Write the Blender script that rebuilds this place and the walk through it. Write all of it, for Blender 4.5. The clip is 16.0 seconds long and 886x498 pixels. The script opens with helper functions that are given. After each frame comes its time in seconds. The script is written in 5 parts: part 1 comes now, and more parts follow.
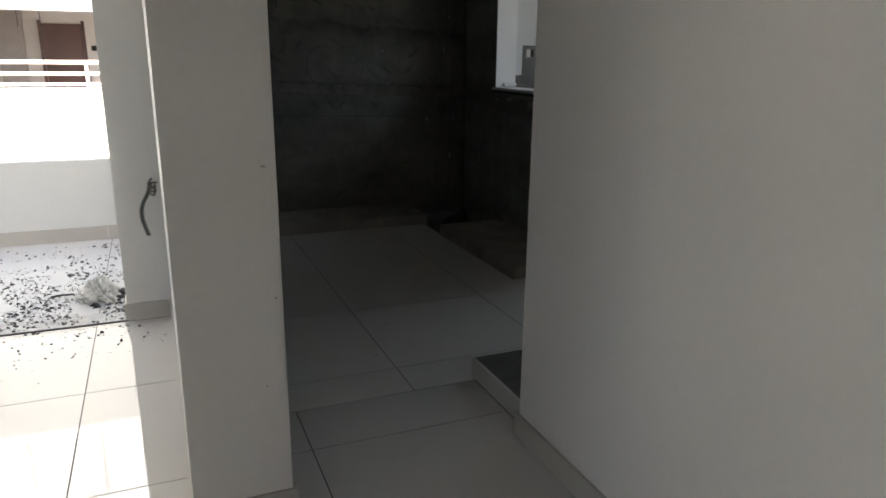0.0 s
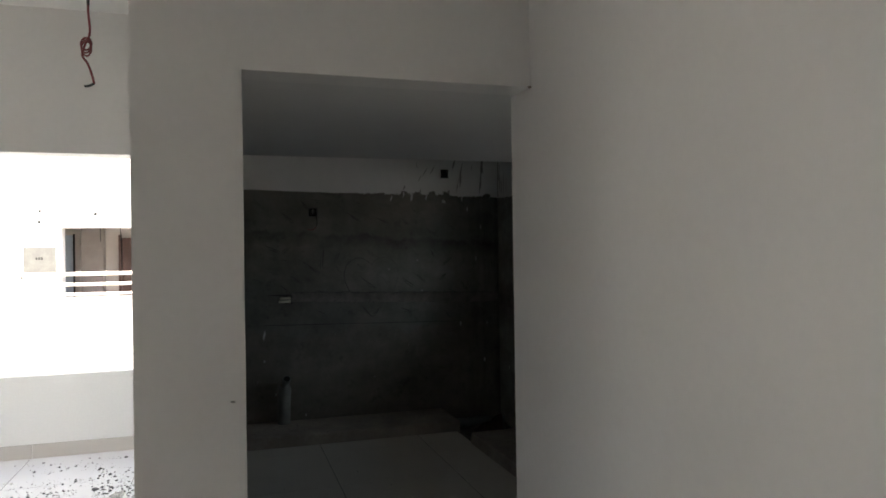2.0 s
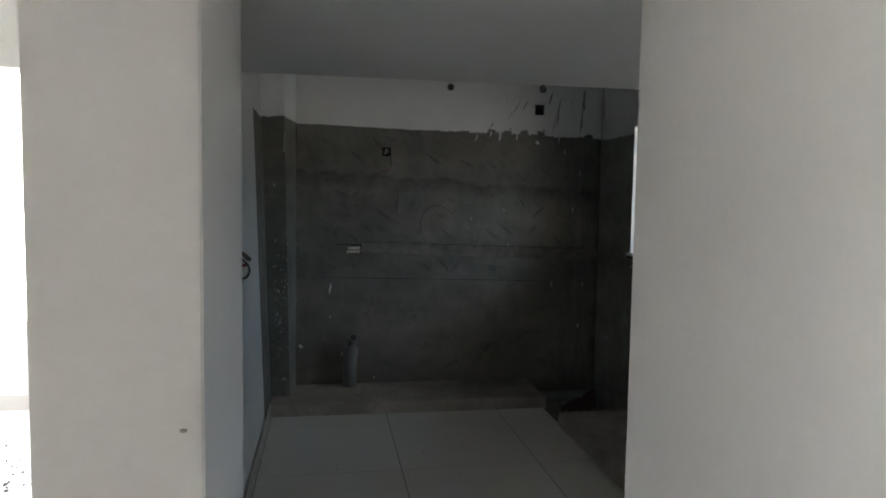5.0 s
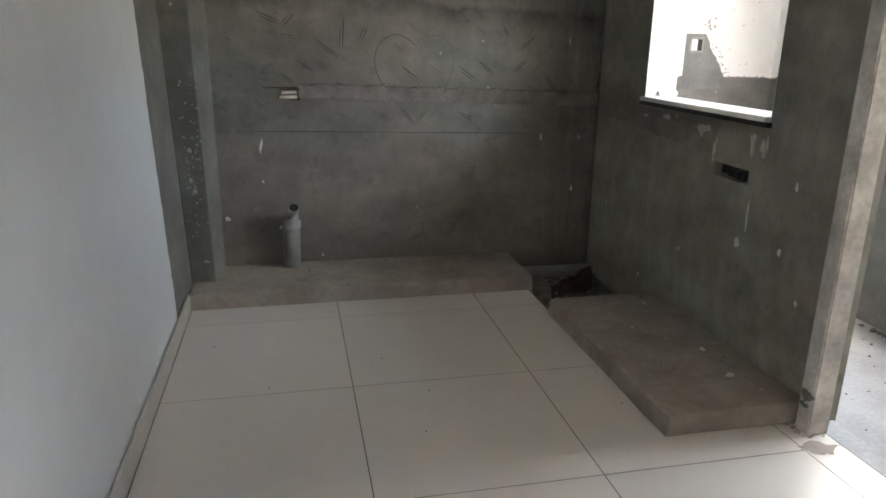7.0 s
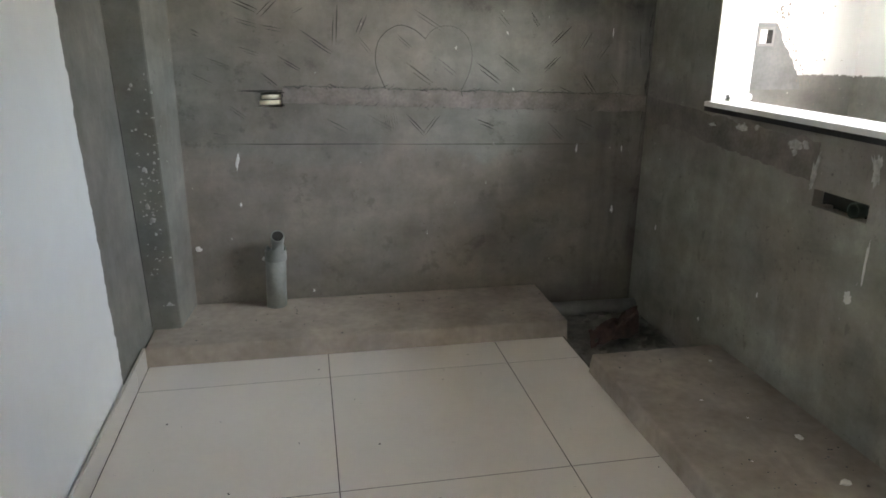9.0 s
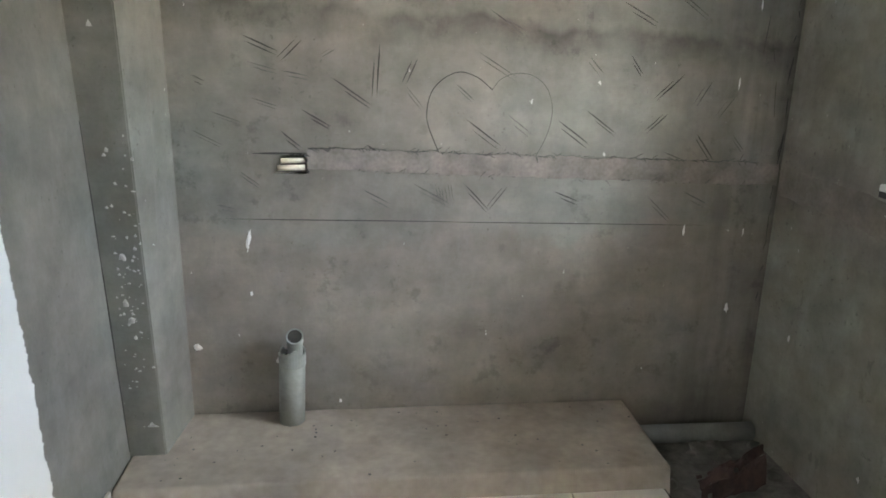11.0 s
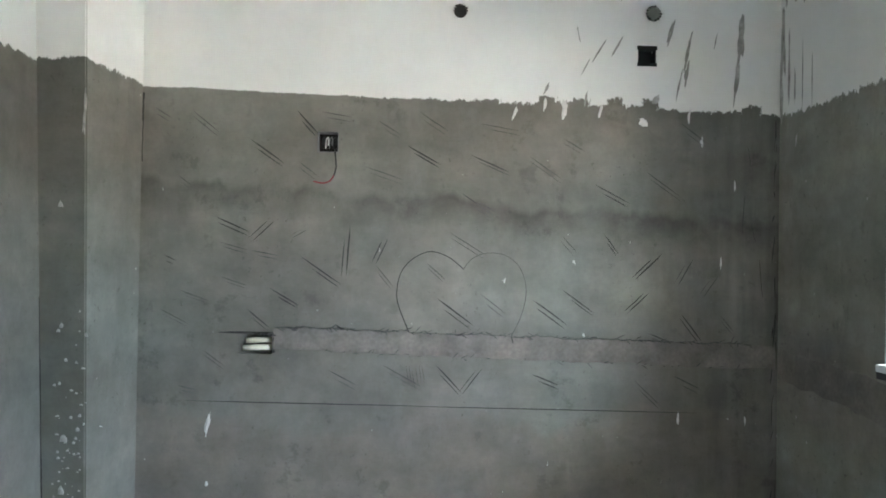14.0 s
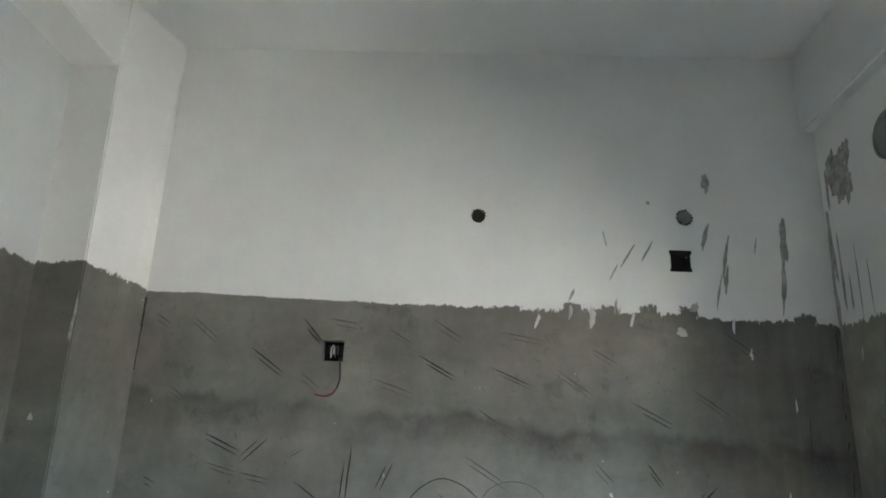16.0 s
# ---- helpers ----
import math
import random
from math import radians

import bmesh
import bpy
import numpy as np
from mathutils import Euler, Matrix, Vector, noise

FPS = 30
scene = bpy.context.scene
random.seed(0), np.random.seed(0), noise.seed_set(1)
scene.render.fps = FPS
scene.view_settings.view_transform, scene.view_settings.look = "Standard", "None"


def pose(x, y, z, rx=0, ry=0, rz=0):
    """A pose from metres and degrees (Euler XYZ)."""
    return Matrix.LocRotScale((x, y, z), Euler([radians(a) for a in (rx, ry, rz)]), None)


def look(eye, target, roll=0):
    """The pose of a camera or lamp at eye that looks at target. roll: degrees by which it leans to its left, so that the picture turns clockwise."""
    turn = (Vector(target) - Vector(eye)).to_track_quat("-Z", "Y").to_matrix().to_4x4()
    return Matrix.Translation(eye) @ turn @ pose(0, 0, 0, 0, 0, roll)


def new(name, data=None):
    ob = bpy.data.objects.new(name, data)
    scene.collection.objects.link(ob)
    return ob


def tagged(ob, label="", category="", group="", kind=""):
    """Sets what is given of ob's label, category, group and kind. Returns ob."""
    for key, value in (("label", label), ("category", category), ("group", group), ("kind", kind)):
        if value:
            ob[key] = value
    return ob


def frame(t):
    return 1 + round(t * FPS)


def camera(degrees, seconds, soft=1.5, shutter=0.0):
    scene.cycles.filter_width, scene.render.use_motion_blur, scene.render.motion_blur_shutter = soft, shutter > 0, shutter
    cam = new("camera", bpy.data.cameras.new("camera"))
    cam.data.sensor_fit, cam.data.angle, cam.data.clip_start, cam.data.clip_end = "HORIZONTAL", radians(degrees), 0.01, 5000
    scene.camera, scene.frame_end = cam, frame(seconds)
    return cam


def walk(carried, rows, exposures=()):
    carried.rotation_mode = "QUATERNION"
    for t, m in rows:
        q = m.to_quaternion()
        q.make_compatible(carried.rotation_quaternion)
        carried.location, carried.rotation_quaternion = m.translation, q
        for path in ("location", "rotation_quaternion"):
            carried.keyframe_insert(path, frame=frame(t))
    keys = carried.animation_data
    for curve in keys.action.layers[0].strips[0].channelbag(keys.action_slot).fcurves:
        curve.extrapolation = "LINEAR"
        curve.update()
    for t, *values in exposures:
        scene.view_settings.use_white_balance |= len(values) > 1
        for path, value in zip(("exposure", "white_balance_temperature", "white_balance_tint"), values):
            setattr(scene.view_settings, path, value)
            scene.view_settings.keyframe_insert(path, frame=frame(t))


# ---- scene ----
cam = camera(65.1, 16.0, soft=1.7)
PATH = [
    (0, pose(-0.942, -4.407, 1.393, 74.49, -0.62, -22.45)),
    (0.5, pose(-0.856, -4.359, 1.427, 70.64, -3.01, -17.71)),
    (1, pose(-0.779, -4.454, 1.444, 78.20, -1.28, -16.82)),
    (1.5, pose(-0.730, -4.510, 1.482, 84.47, 0.09, -17.22)),
    (2, pose(-0.688, -4.514, 1.511, 90.21, 0.83, -17.34)),
    (2.5, pose(-0.685, -4.535, 1.560, 96.14, 1.24, -16.19)),
    (3, pose(-0.700, -4.568, 1.604, 100.98, 1.16, -15.50)),
    (3.5, pose(-0.687, -4.504, 1.600, 98.55, 1.19, -16.12)),
    (4, pose(-0.665, -4.274, 1.575, 96.18, -0.20, -17.42)),
    (4.5, pose(-0.590, -4.029, 1.549, 91.41, 1.71, -14.16)),
    (5, pose(-0.426, -3.768, 1.524, 85.77, -0.89, -9.57)),
    (5.2, pose(-0.383, -3.674, 1.493, 83.57, -0.57, -10.11)),
    (7.3, look((-0.204, -2.541, 1.441), (0.239, -0.687, 0.833), 0.7)),
    (7.5, look((-0.211, -2.43, 1.464), (0.341, -0.613, 0.836), 0.1)),
    (8, look((-0.223, -2.257, 1.437), (0.427, -0.484, 0.779), -0.1)),
    (8.5, look((-0.107, -2.1, 1.46), (0.395, -0.268, 0.834), 1.0)),
    (9, look((-0.052, -1.953, 1.436), (0.319, -0.08, 0.839), 0.6)),
    (9.5, look((-0.038, -1.741, 1.461), (0.304, 0.162, 0.95), 0.8)),
    (11.8, look((0.178, -0.974, 1.53), (0.324, 0.945, 0.984), 2.0)),
    (12, look((0.21, -0.984, 1.49), (0.359, 0.936, 0.95), 2.6)),
    (12.5, look((0.293, -1.008, 1.478), (0.43, 0.939, 1.044), 1.9)),
    (13, look((0.322, -1.027, 1.472), (0.377, 0.954, 1.202), 1.4)),
    (13.5, look((0.339, -1.035, 1.446), (0.371, 0.962, 1.352), 0.8)),
    (14, look((0.345, -1.034, 1.448), (0.439, 0.964, 1.47), 0.9)),
    (14.5, look((0.384, -1.018, 1.457), (0.396, 0.976, 1.616), 2.5)),
    (15, look((0.419, -0.929, 1.473), (0.408, 1.036, 1.849), 1.2)),
    (15.5, look((0.426, -0.827, 1.477), (0.427, 1.115, 1.956), 1.2)),
    (16, look((0.476, -0.8, 1.503), (0.411, 1.107, 2.101), 2.2)),
]
EXPOSURES = [(0.0, 1.2, 6380, 5), (1.0, 0.9, 6330, 5), (1.5, 1.1, 6380, 5), (2.5, 1.36, 6400, 5), (4.0, 1.53, 6330, 5), (4.5, 1.98, 6260, 4), (5.2, 2.53, 6180, 4), (7.3, 4.38, 7080, 9), (8.0, 4.68, 7080, 9), (9.7, 4.82, 6980, 8), (12.0, 5.68, 6900, 6), (13.0, 5.66, 6580, 3), (14.0, 5.1, 6200, 1), (16.0, 4.52, 6180, 1)]
walk(cam, PATH, EXPOSURES)

# ---- light ----
world = bpy.data.worlds.new("sky")
scene.world = world
world.use_nodes = True
wn = world.node_tree.nodes
sky = wn.new("ShaderNodeTexSky")
sky.sky_type, sky.sun_disc = "NISHITA", False
sky.sun_elevation, sky.sun_rotation = radians(50), radians(190)
sky.dust_density, sky.air_density = 6.0, 0.7
wn["Background"].inputs["Strength"].default_value = 0.27
world.node_tree.links.new(sky.outputs["Color"], wn["Background"].inputs["Color"])
sun = new("sun", bpy.data.lights.new("sun", "SUN"))
sun.data.energy, sun.data.angle, sun.data.color = 4.5, radians(0.6), (1.0, 0.95, 0.88)
sun.matrix_world = look((-2, -12, 14), (0, 0, 0))


def opening_light(name, x, y, z, w, h, watts, target, color):
    """Area lamp that stands in for daylight through an opening."""
    lamp = new(name, bpy.data.lights.new(name, "AREA"))
    lamp.data.shape, lamp.data.size, lamp.data.size_y, lamp.data.energy, lamp.data.color = "RECTANGLE", w, h, watts, color
    lamp.matrix_world = look((x, y, z), target)


opening_light("utility_daylight", 3.55, -0.26, 2.55, 1.3, 1.20, 5.4, (2.30, -0.22, 0.75), (0.945, 1.0, 0.985))
# Added fill for the living room, behind openings that are out of view.
opening_light("living_fill_light", -4.68, -1.45, 1.55, 1.25, 1.2, 1.2, (-2.4, -1.2, 0.0), (1.0, 0.975, 0.94))
opening_light("living_far_fill_light", -4.68, -5.1, 1.55, 0.95, 1.2, 0.45, (-2.2, -5.1, 0.0), (1.0, 0.975, 0.94))

# ---- materials ----
def mat(name, color, rough=0.7, metal=0.0, var=0.12, scale=6.0, bump=0.1, fine=60.0, spec=0.5):
    """Base colour with two scales of variation and a fine relief."""
    m = bpy.data.materials.new(name)
    m.use_nodes = True
    n, l = m.node_tree.nodes, m.node_tree.links
    b = n["Principled BSDF"]
    b.inputs["Roughness"].default_value = rough
    b.inputs["Metallic"].default_value = metal
    b.inputs["Specular IOR Level"].default_value = spec
    geo = n.new("ShaderNodeNewGeometry")
    big, small = n.new("ShaderNodeTexNoise"), n.new("ShaderNodeTexNoise")
    big.inputs["Scale"].default_value, big.inputs["Detail"].default_value = scale, 6
    small.inputs["Scale"].default_value, small.inputs["Detail"].default_value = fine, 4
    l.new(geo.outputs["Position"], big.inputs["Vector"])
    l.new(geo.outputs["Position"], small.inputs["Vector"])
    ramp = n.new("ShaderNodeMapRange")
    ramp.inputs[1].default_value, ramp.inputs[2].default_value = 0.3, 0.7
    ramp.inputs[3].default_value, ramp.inputs[4].default_value = 1 - var, 1 + var * 0.6
    l.new(big.outputs["Fac"], ramp.inputs[0])
    r2 = n.new("ShaderNodeMapRange")
    r2.inputs[1].default_value, r2.inputs[2].default_value = 0.3, 0.7
    r2.inputs[3].default_value, r2.inputs[4].default_value = 1 - var * 0.5, 1 + var * 0.3
    l.new(small.outputs["Fac"], r2.inputs[0])
    mul = n.new("ShaderNodeMath")
    mul.operation = "MULTIPLY"
    l.new(ramp.outputs[0], mul.inputs[0])
    l.new(r2.outputs[0], mul.inputs[1])
    col = n.new("ShaderNodeVectorMath")
    col.operation = "SCALE"
    col.inputs[0].default_value = color
    l.new(mul.outputs[0], col.inputs["Scale"])
    l.new(col.outputs[0], b.inputs["Base Color"])
    if bump:
        bp = n.new("ShaderNodeBump")
        bp.inputs["Strength"].default_value, bp.inputs["Distance"].default_value = bump, 0.004
        l.new(small.outputs["Fac"], bp.inputs["Height"])
        l.new(bp.outputs[0], b.inputs["Normal"])
    return m


def math_node(n, l, op, a, b=None):
    x = n.new("ShaderNodeMath")
    x.operation = op
    for i, v in enumerate((a, b)):
        if v is None:
            continue
        if isinstance(v, (int, float)):
            x.inputs[i].default_value = v
        else:
            l.new(v, x.inputs[i])
    return x.outputs[0]


def noise_node(n, l, vec, scale, detail=5, rough=0.55):
    x = n.new("ShaderNodeTexNoise")
    x.inputs["Scale"].default_value, x.inputs["Detail"].default_value, x.inputs["Roughness"].default_value = scale, detail, rough
    l.new(vec, x.inputs["Vector"])
    return x.outputs["Fac"]


def ramp_node(n, l, fac, lo, hi, a=0.0, b=1.0):
    x = n.new("ShaderNodeMapRange")
    x.inputs[1].default_value, x.inputs[2].default_value, x.inputs[3].default_value, x.inputs[4].default_value = lo, hi, a, b
    l.new(fac, x.inputs[0])
    return x.outputs[0]


def mix_node(n, l, fac, a, b):
    x = n.new("ShaderNodeMix")
    x.data_type = "RGBA"
    l.new(fac, x.inputs["Factor"]) if not isinstance(fac, float) else None
    for v, name in ((a, 6), (b, 7)):
        if isinstance(v, tuple):
            x.inputs[name].default_value = (*v, 1)
        else:
            l.new(v, x.inputs[name])
    return x.outputs[2]


def squash(n, l, vec, sx, sy, sz):
    x = n.new("ShaderNodeVectorMath")
    x.operation = "MULTIPLY"
    x.inputs[1].default_value = (sx, sy, sz)
    l.new(vec, x.inputs[0])
    return x.outputs[0]


def plaster(name, edge_axis, edge, jag=0.03, slope=0.0, patches=True, bands=False, blocks=0.0, white=(0.82, 0.812, 0.79), tone=1.0, tint=(1.0, 1.0, 1.0), coats=False):
    """Bare trowelled cement plaster that ends in a ragged brush line where the white paint begins: above a height, or before a depth."""
    m = bpy.data.materials.new(name)
    m.use_nodes = True
    n, l = m.node_tree.nodes, m.node_tree.links
    b = n["Principled BSDF"]
    geo = n.new("ShaderNodeNewGeometry")
    pos = geo.outputs["Position"]
    sep = n.new("ShaderNodeSeparateXYZ")
    l.new(pos, sep.inputs[0])
    wide = noise_node(n, l, squash(n, l, pos, 0.7, 0.7, 1.5), 2.2, 7, 0.6)
    mid = noise_node(n, l, squash(n, l, pos, 1, 1, 0.8), 8.0, 7, 0.62)
    fine = noise_node(n, l, pos, 70.0, 5, 0.6)
    t1 = ramp_node(n, l, wide, 0.30, 0.70, 0.74, 1.22)
    t2 = ramp_node(n, l, mid, 0.38, 0.62, 0.90, 1.08)
    t3 = ramp_node(n, l, fine, 0.3, 0.7, 0.955, 1.035)
    blotch = ramp_node(n, l, noise_node(n, l, pos, 19.0, 9, 0.68), 0.36, 0.64, 0.965, 1.03)
    tone_out = math_node(n, l, "MULTIPLY", math_node(n, l, "MULTIPLY", math_node(n, l, "MULTIPLY", t1, t2), t3), blotch)
    # trowel sweeps: hard-edged clouds where one coat laps over another
    lap = n.new("ShaderNodeTexNoise")
    lap.inputs["Scale"].default_value, lap.inputs["Detail"].default_value, lap.inputs["Distortion"].default_value = 3.4, 6, 0.4
    l.new(squash(n, l, pos, 0.6, 0.6, 1.0), lap.inputs["Vector"])
    tone_out = math_node(n, l, "MULTIPLY", tone_out, ramp_node(n, l, lap.outputs["Fac"], 0.45, 0.54, 0.95, 1.04))
    # tall streaks, on the back wall darker towards its right corner
    streak = noise_node(n, l, squash(n, l, pos, 1.0, 1.0, 0.10), 11.0, 5, 0.6)
    if bands:
        side = ramp_node(n, l, sep.outputs["X"], 1.15, 1.62)
        dark = math_node(n, l, "MULTIPLY", side, ramp_node(n, l, streak, 0.36, 0.60, 0.34, 0.03))
        tone_out = math_node(n, l, "MULTIPLY", tone_out, math_node(n, l, "SUBTRACT", 1.0, dark))
        # lap of the upper coat: a dark wavy band
        wave = math_node(n, l, "MULTIPLY", math_node(n, l, "SUBTRACT", noise_node(n, l, squash(n, l, pos, 1, 1, 0.2), 3.2, 5, 0.6), 0.5), 0.22)
        zz = math_node(n, l, "ADD", math_node(n, l, "ADD", sep.outputs["Z"], wave), math_node(n, l, "MULTIPLY", sep.outputs["X"], 0.055))
        up = ramp_node(n, l, zz, 1.56, 1.665)
        dn = ramp_node(n, l, zz, 1.672, 1.70, 1.0, 0.0)
        band = math_node(n, l, "MULTIPLY", math_node(n, l, "MULTIPLY", up, dn), ramp_node(n, l, noise_node(n, l, pos, 5.0, 5, 0.65), 0.35, 0.62, 0.10, 0.46))
        tone_out = math_node(n, l, "MULTIPLY", tone_out, math_node(n, l, "SUBTRACT", 1.0, band))
        # dark smudges along the lap
        smudge = math_node(n, l, "MULTIPLY", ramp_node(n, l, noise_node(n, l, pos, 8.0, 8, 0.68), 0.58, 0.64), ramp_node(n, l, noise_node(n, l, pos, 2.0, 3), 0.42, 0.58, 0.04, 0.24))
        tone_out = math_node(n, l, "MULTIPLY", tone_out, math_node(n, l, "SUBTRACT", 1.0, smudge))
        # the smoother pale coat in the middle
        pale = math_node(n, l, "MULTIPLY", ramp_node(n, l, zz, 1.18, 1.30), ramp_node(n, l, zz, 1.42, 1.60, 1.0, 0.0))
        tone_out = math_node(n, l, "MULTIPLY", tone_out, math_node(n, l, "ADD", 1.0, math_node(n, l, "MULTIPLY", pale, 0.13)))
    else:
        tone_out = math_node(n, l, "MULTIPLY", tone_out, ramp_node(n, l, streak, 0.34, 0.66, 0.965, 1.03))
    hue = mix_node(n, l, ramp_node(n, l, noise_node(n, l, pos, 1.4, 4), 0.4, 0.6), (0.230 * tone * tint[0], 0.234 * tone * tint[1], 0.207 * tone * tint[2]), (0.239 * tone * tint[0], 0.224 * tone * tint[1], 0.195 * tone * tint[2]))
    if bands:
        # the lower coat is browner, and its top laps unevenly
        lap_z = math_node(n, l, "ADD", sep.outputs["Z"], math_node(n, l, "MULTIPLY", math_node(n, l, "SUBTRACT", noise_node(n, l, pos, 1.9, 6, 0.62), 0.5), 0.7))
        hue = mix_node(n, l, math_node(n, l, "MULTIPLY", ramp_node(n, l, lap_z, 0.81, 0.87, 1.0, 0.0), 0.65), hue, (0.243 * tone, 0.214 * tone, 0.183 * tone))
    if coats:
        # a browner coat over the upper wall, lapping unevenly over the greenish lower one
        lift = math_node(n, l, "ADD", sep.outputs["Z"], math_node(n, l, "MULTIPLY", math_node(n, l, "SUBTRACT", noise_node(n, l, pos, 2.6, 7, 0.65), 0.5), 0.55))
        hue = mix_node(n, l, math_node(n, l, "MULTIPLY", math_node(n, l, "MULTIPLY", ramp_node(n, l, lift, 0.84, 0.93), ramp_node(n, l, lift, 1.10, 1.22, 1.0, 0.25)), 0.75), hue, (0.222 * tone, 0.202 * tone, 0.180 * tone))
        flake = ramp_node(n, l, noise_node(n, l, squash(n, l, pos, 1, 1, 0.38), 5.2, 8, 0.62), 0.54, 0.60, 1.0, 1.12)
        tone_out = math_node(n, l, "MULTIPLY", tone_out, flake)
        scab = math_node(n, l, "MULTIPLY", ramp_node(n, l, noise_node(n, l, squash(n, l, pos, 1, 1, 0.5), 15.0, 5, 0.6), 0.66, 0.71), 0.22)
        tone_out = math_node(n, l, "MULTIPLY", tone_out, math_node(n, l, "SUBTRACT", 1.0, scab))
    sc = n.new("ShaderNodeVectorMath")
    sc.operation = "SCALE"
    l.new(hue, sc.inputs[0])
    l.new(tone_out, sc.inputs["Scale"])
    grey = sc.outputs[0]
    # pits and trowel dirt
    pit = ramp_node(n, l, noise_node(n, l, pos, 46.0, 6, 0.7), 0.33, 0.40, 0.75, 0.0)
    pit = math_node(n, l, "MULTIPLY", pit, ramp_node(n, l, noise_node(n, l, pos, 3.7, 3), 0.45, 0.62))
    grey = mix_node(n, l, pit, grey, (0.10, 0.095, 0.085))
    # thin pale lime bloom
    bloom = math_node(n, l, "MULTIPLY", ramp_node(n, l, noise_node(n, l, squash(n, l, pos, 1, 1, 0.5), 6.5, 9, 0.72), 0.53, 0.64), 0.08)
    grey = mix_node(n, l, bloom, grey, (0.42, 0.42, 0.39))
    if patches:
        # old paint specks and smears of wall putty
        sp = ramp_node(n, l, noise_node(n, l, squash(n, l, pos, 1, 1, 0.6), 38.0, 3, 0.5), 0.75, 0.775)
        grey = mix_node(n, l, sp, grey, (0.55, 0.54, 0.51))
    tip = noise_node(n, l, squash(n, l, pos, 1, 1, 0.15), 38.0, 6, 0.75)
    slow = noise_node(n, l, pos, 3.0, 3)
    wob = math_node(n, l, "MULTIPLY", math_node(n, l, "SUBTRACT", math_node(n, l, "ADD", tip, slow), 1.0), jag)
    # frayed bristle marks and drips
    fray = noise_node(n, l, squash(n, l, pos, 1, 1, 0.5), 95.0, 5, 0.7)
    clump = ramp_node(n, l, noise_node(n, l, pos, 7.0, 3), 0.42, 0.62, 0.15, 1.0)
    wob = math_node(n, l, "ADD", wob, math_node(n, l, "MULTIPLY", math_node(n, l, "MULTIPLY", math_node(n, l, "SUBTRACT", fray, 0.5), 0.075), clump))
    if blocks:
        # square brush ends along the paint line
        cell = n.new("ShaderNodeTexWhiteNoise")
        cell.noise_dimensions = "1D"
        l.new(math_node(n, l, "FLOOR", math_node(n, l, "ADD", math_node(n, l, "MULTIPLY", sep.outputs["X"], 15.0), math_node(n, l, "MULTIPLY", tip, 1.6))), cell.inputs["W"])
        reach = math_node(n, l, "MULTIPLY", ramp_node(n, l, sep.outputs["X"], 0.25, 0.9), blocks)
        wob = math_node(n, l, "SUBTRACT", wob, math_node(n, l, "MULTIPLY", ramp_node(n, l, cell.outputs["Value"], 0.35, 0.75), reach))
        wob = math_node(n, l, "MULTIPLY", wob, ramp_node(n, l, sep.outputs["X"], 0.1, 0.8, 0.3, 1.0))
    if edge_axis == "z":
        h = math_node(n, l, "ADD", sep.outputs["Z"], math_node(n, l, "MULTIPLY", sep.outputs["X"], slope))
        h = math_node(n, l, "ADD", h, wob)
        k = ramp_node(n, l, h, edge - 0.002, edge + 0.002)
    else:
        tip2 = noise_node(n, l, squash(n, l, pos, 1, 0.15, 1), 18.0, 4, 0.7)
        w2 = math_node(n, l, "MULTIPLY", math_node(n, l, "SUBTRACT", math_node(n, l, "ADD", tip2, slow), 1.0), jag)
        h = math_node(n, l, "ADD", sep.outputs["Y"], w2)
        low = ramp_node(n, l, h, edge - 0.003, edge + 0.003, 1.0, 0.0)
        top = ramp_node(n, l, math_node(n, l, "ADD", sep.outputs["Z"], wob), 2.06, 2.064)
        k = math_node(n, l, "MAXIMUM", low, top)
    pt = n.new("ShaderNodeVectorMath")
    pt.operation = "SCALE"
    pt.inputs[0].default_value = white
    l.new(ramp_node(n, l, mid, 0.3, 0.7, 0.965, 1.02), pt.inputs["Scale"])
    l.new(mix_node(n, l, k, grey, pt.outputs[0]), b.inputs["Base Color"])
    l.new(ramp_node(n, l, k, 0, 1, 0.85, 0.55), b.inputs["Roughness"])
    b.inputs["Specular IOR Level"].default_value = 0.3
    bp = n.new("ShaderNodeBump")
    bp.inputs["Strength"].default_value, bp.inputs["Distance"].default_value = 0.25, 0.006
    relief = math_node(n, l, "ADD", math_node(n, l, "MULTIPLY", mid, 1.0), math_node(n, l, "MULTIPLY", fine, 0.4))
    relief = math_node(n, l, "MULTIPLY", relief, ramp_node(n, l, k, 0, 1, 1.0, 0.12))
    l.new(relief, bp.inputs["Height"])
    l.new(bp.outputs[0], b.inputs["Normal"])
    return m


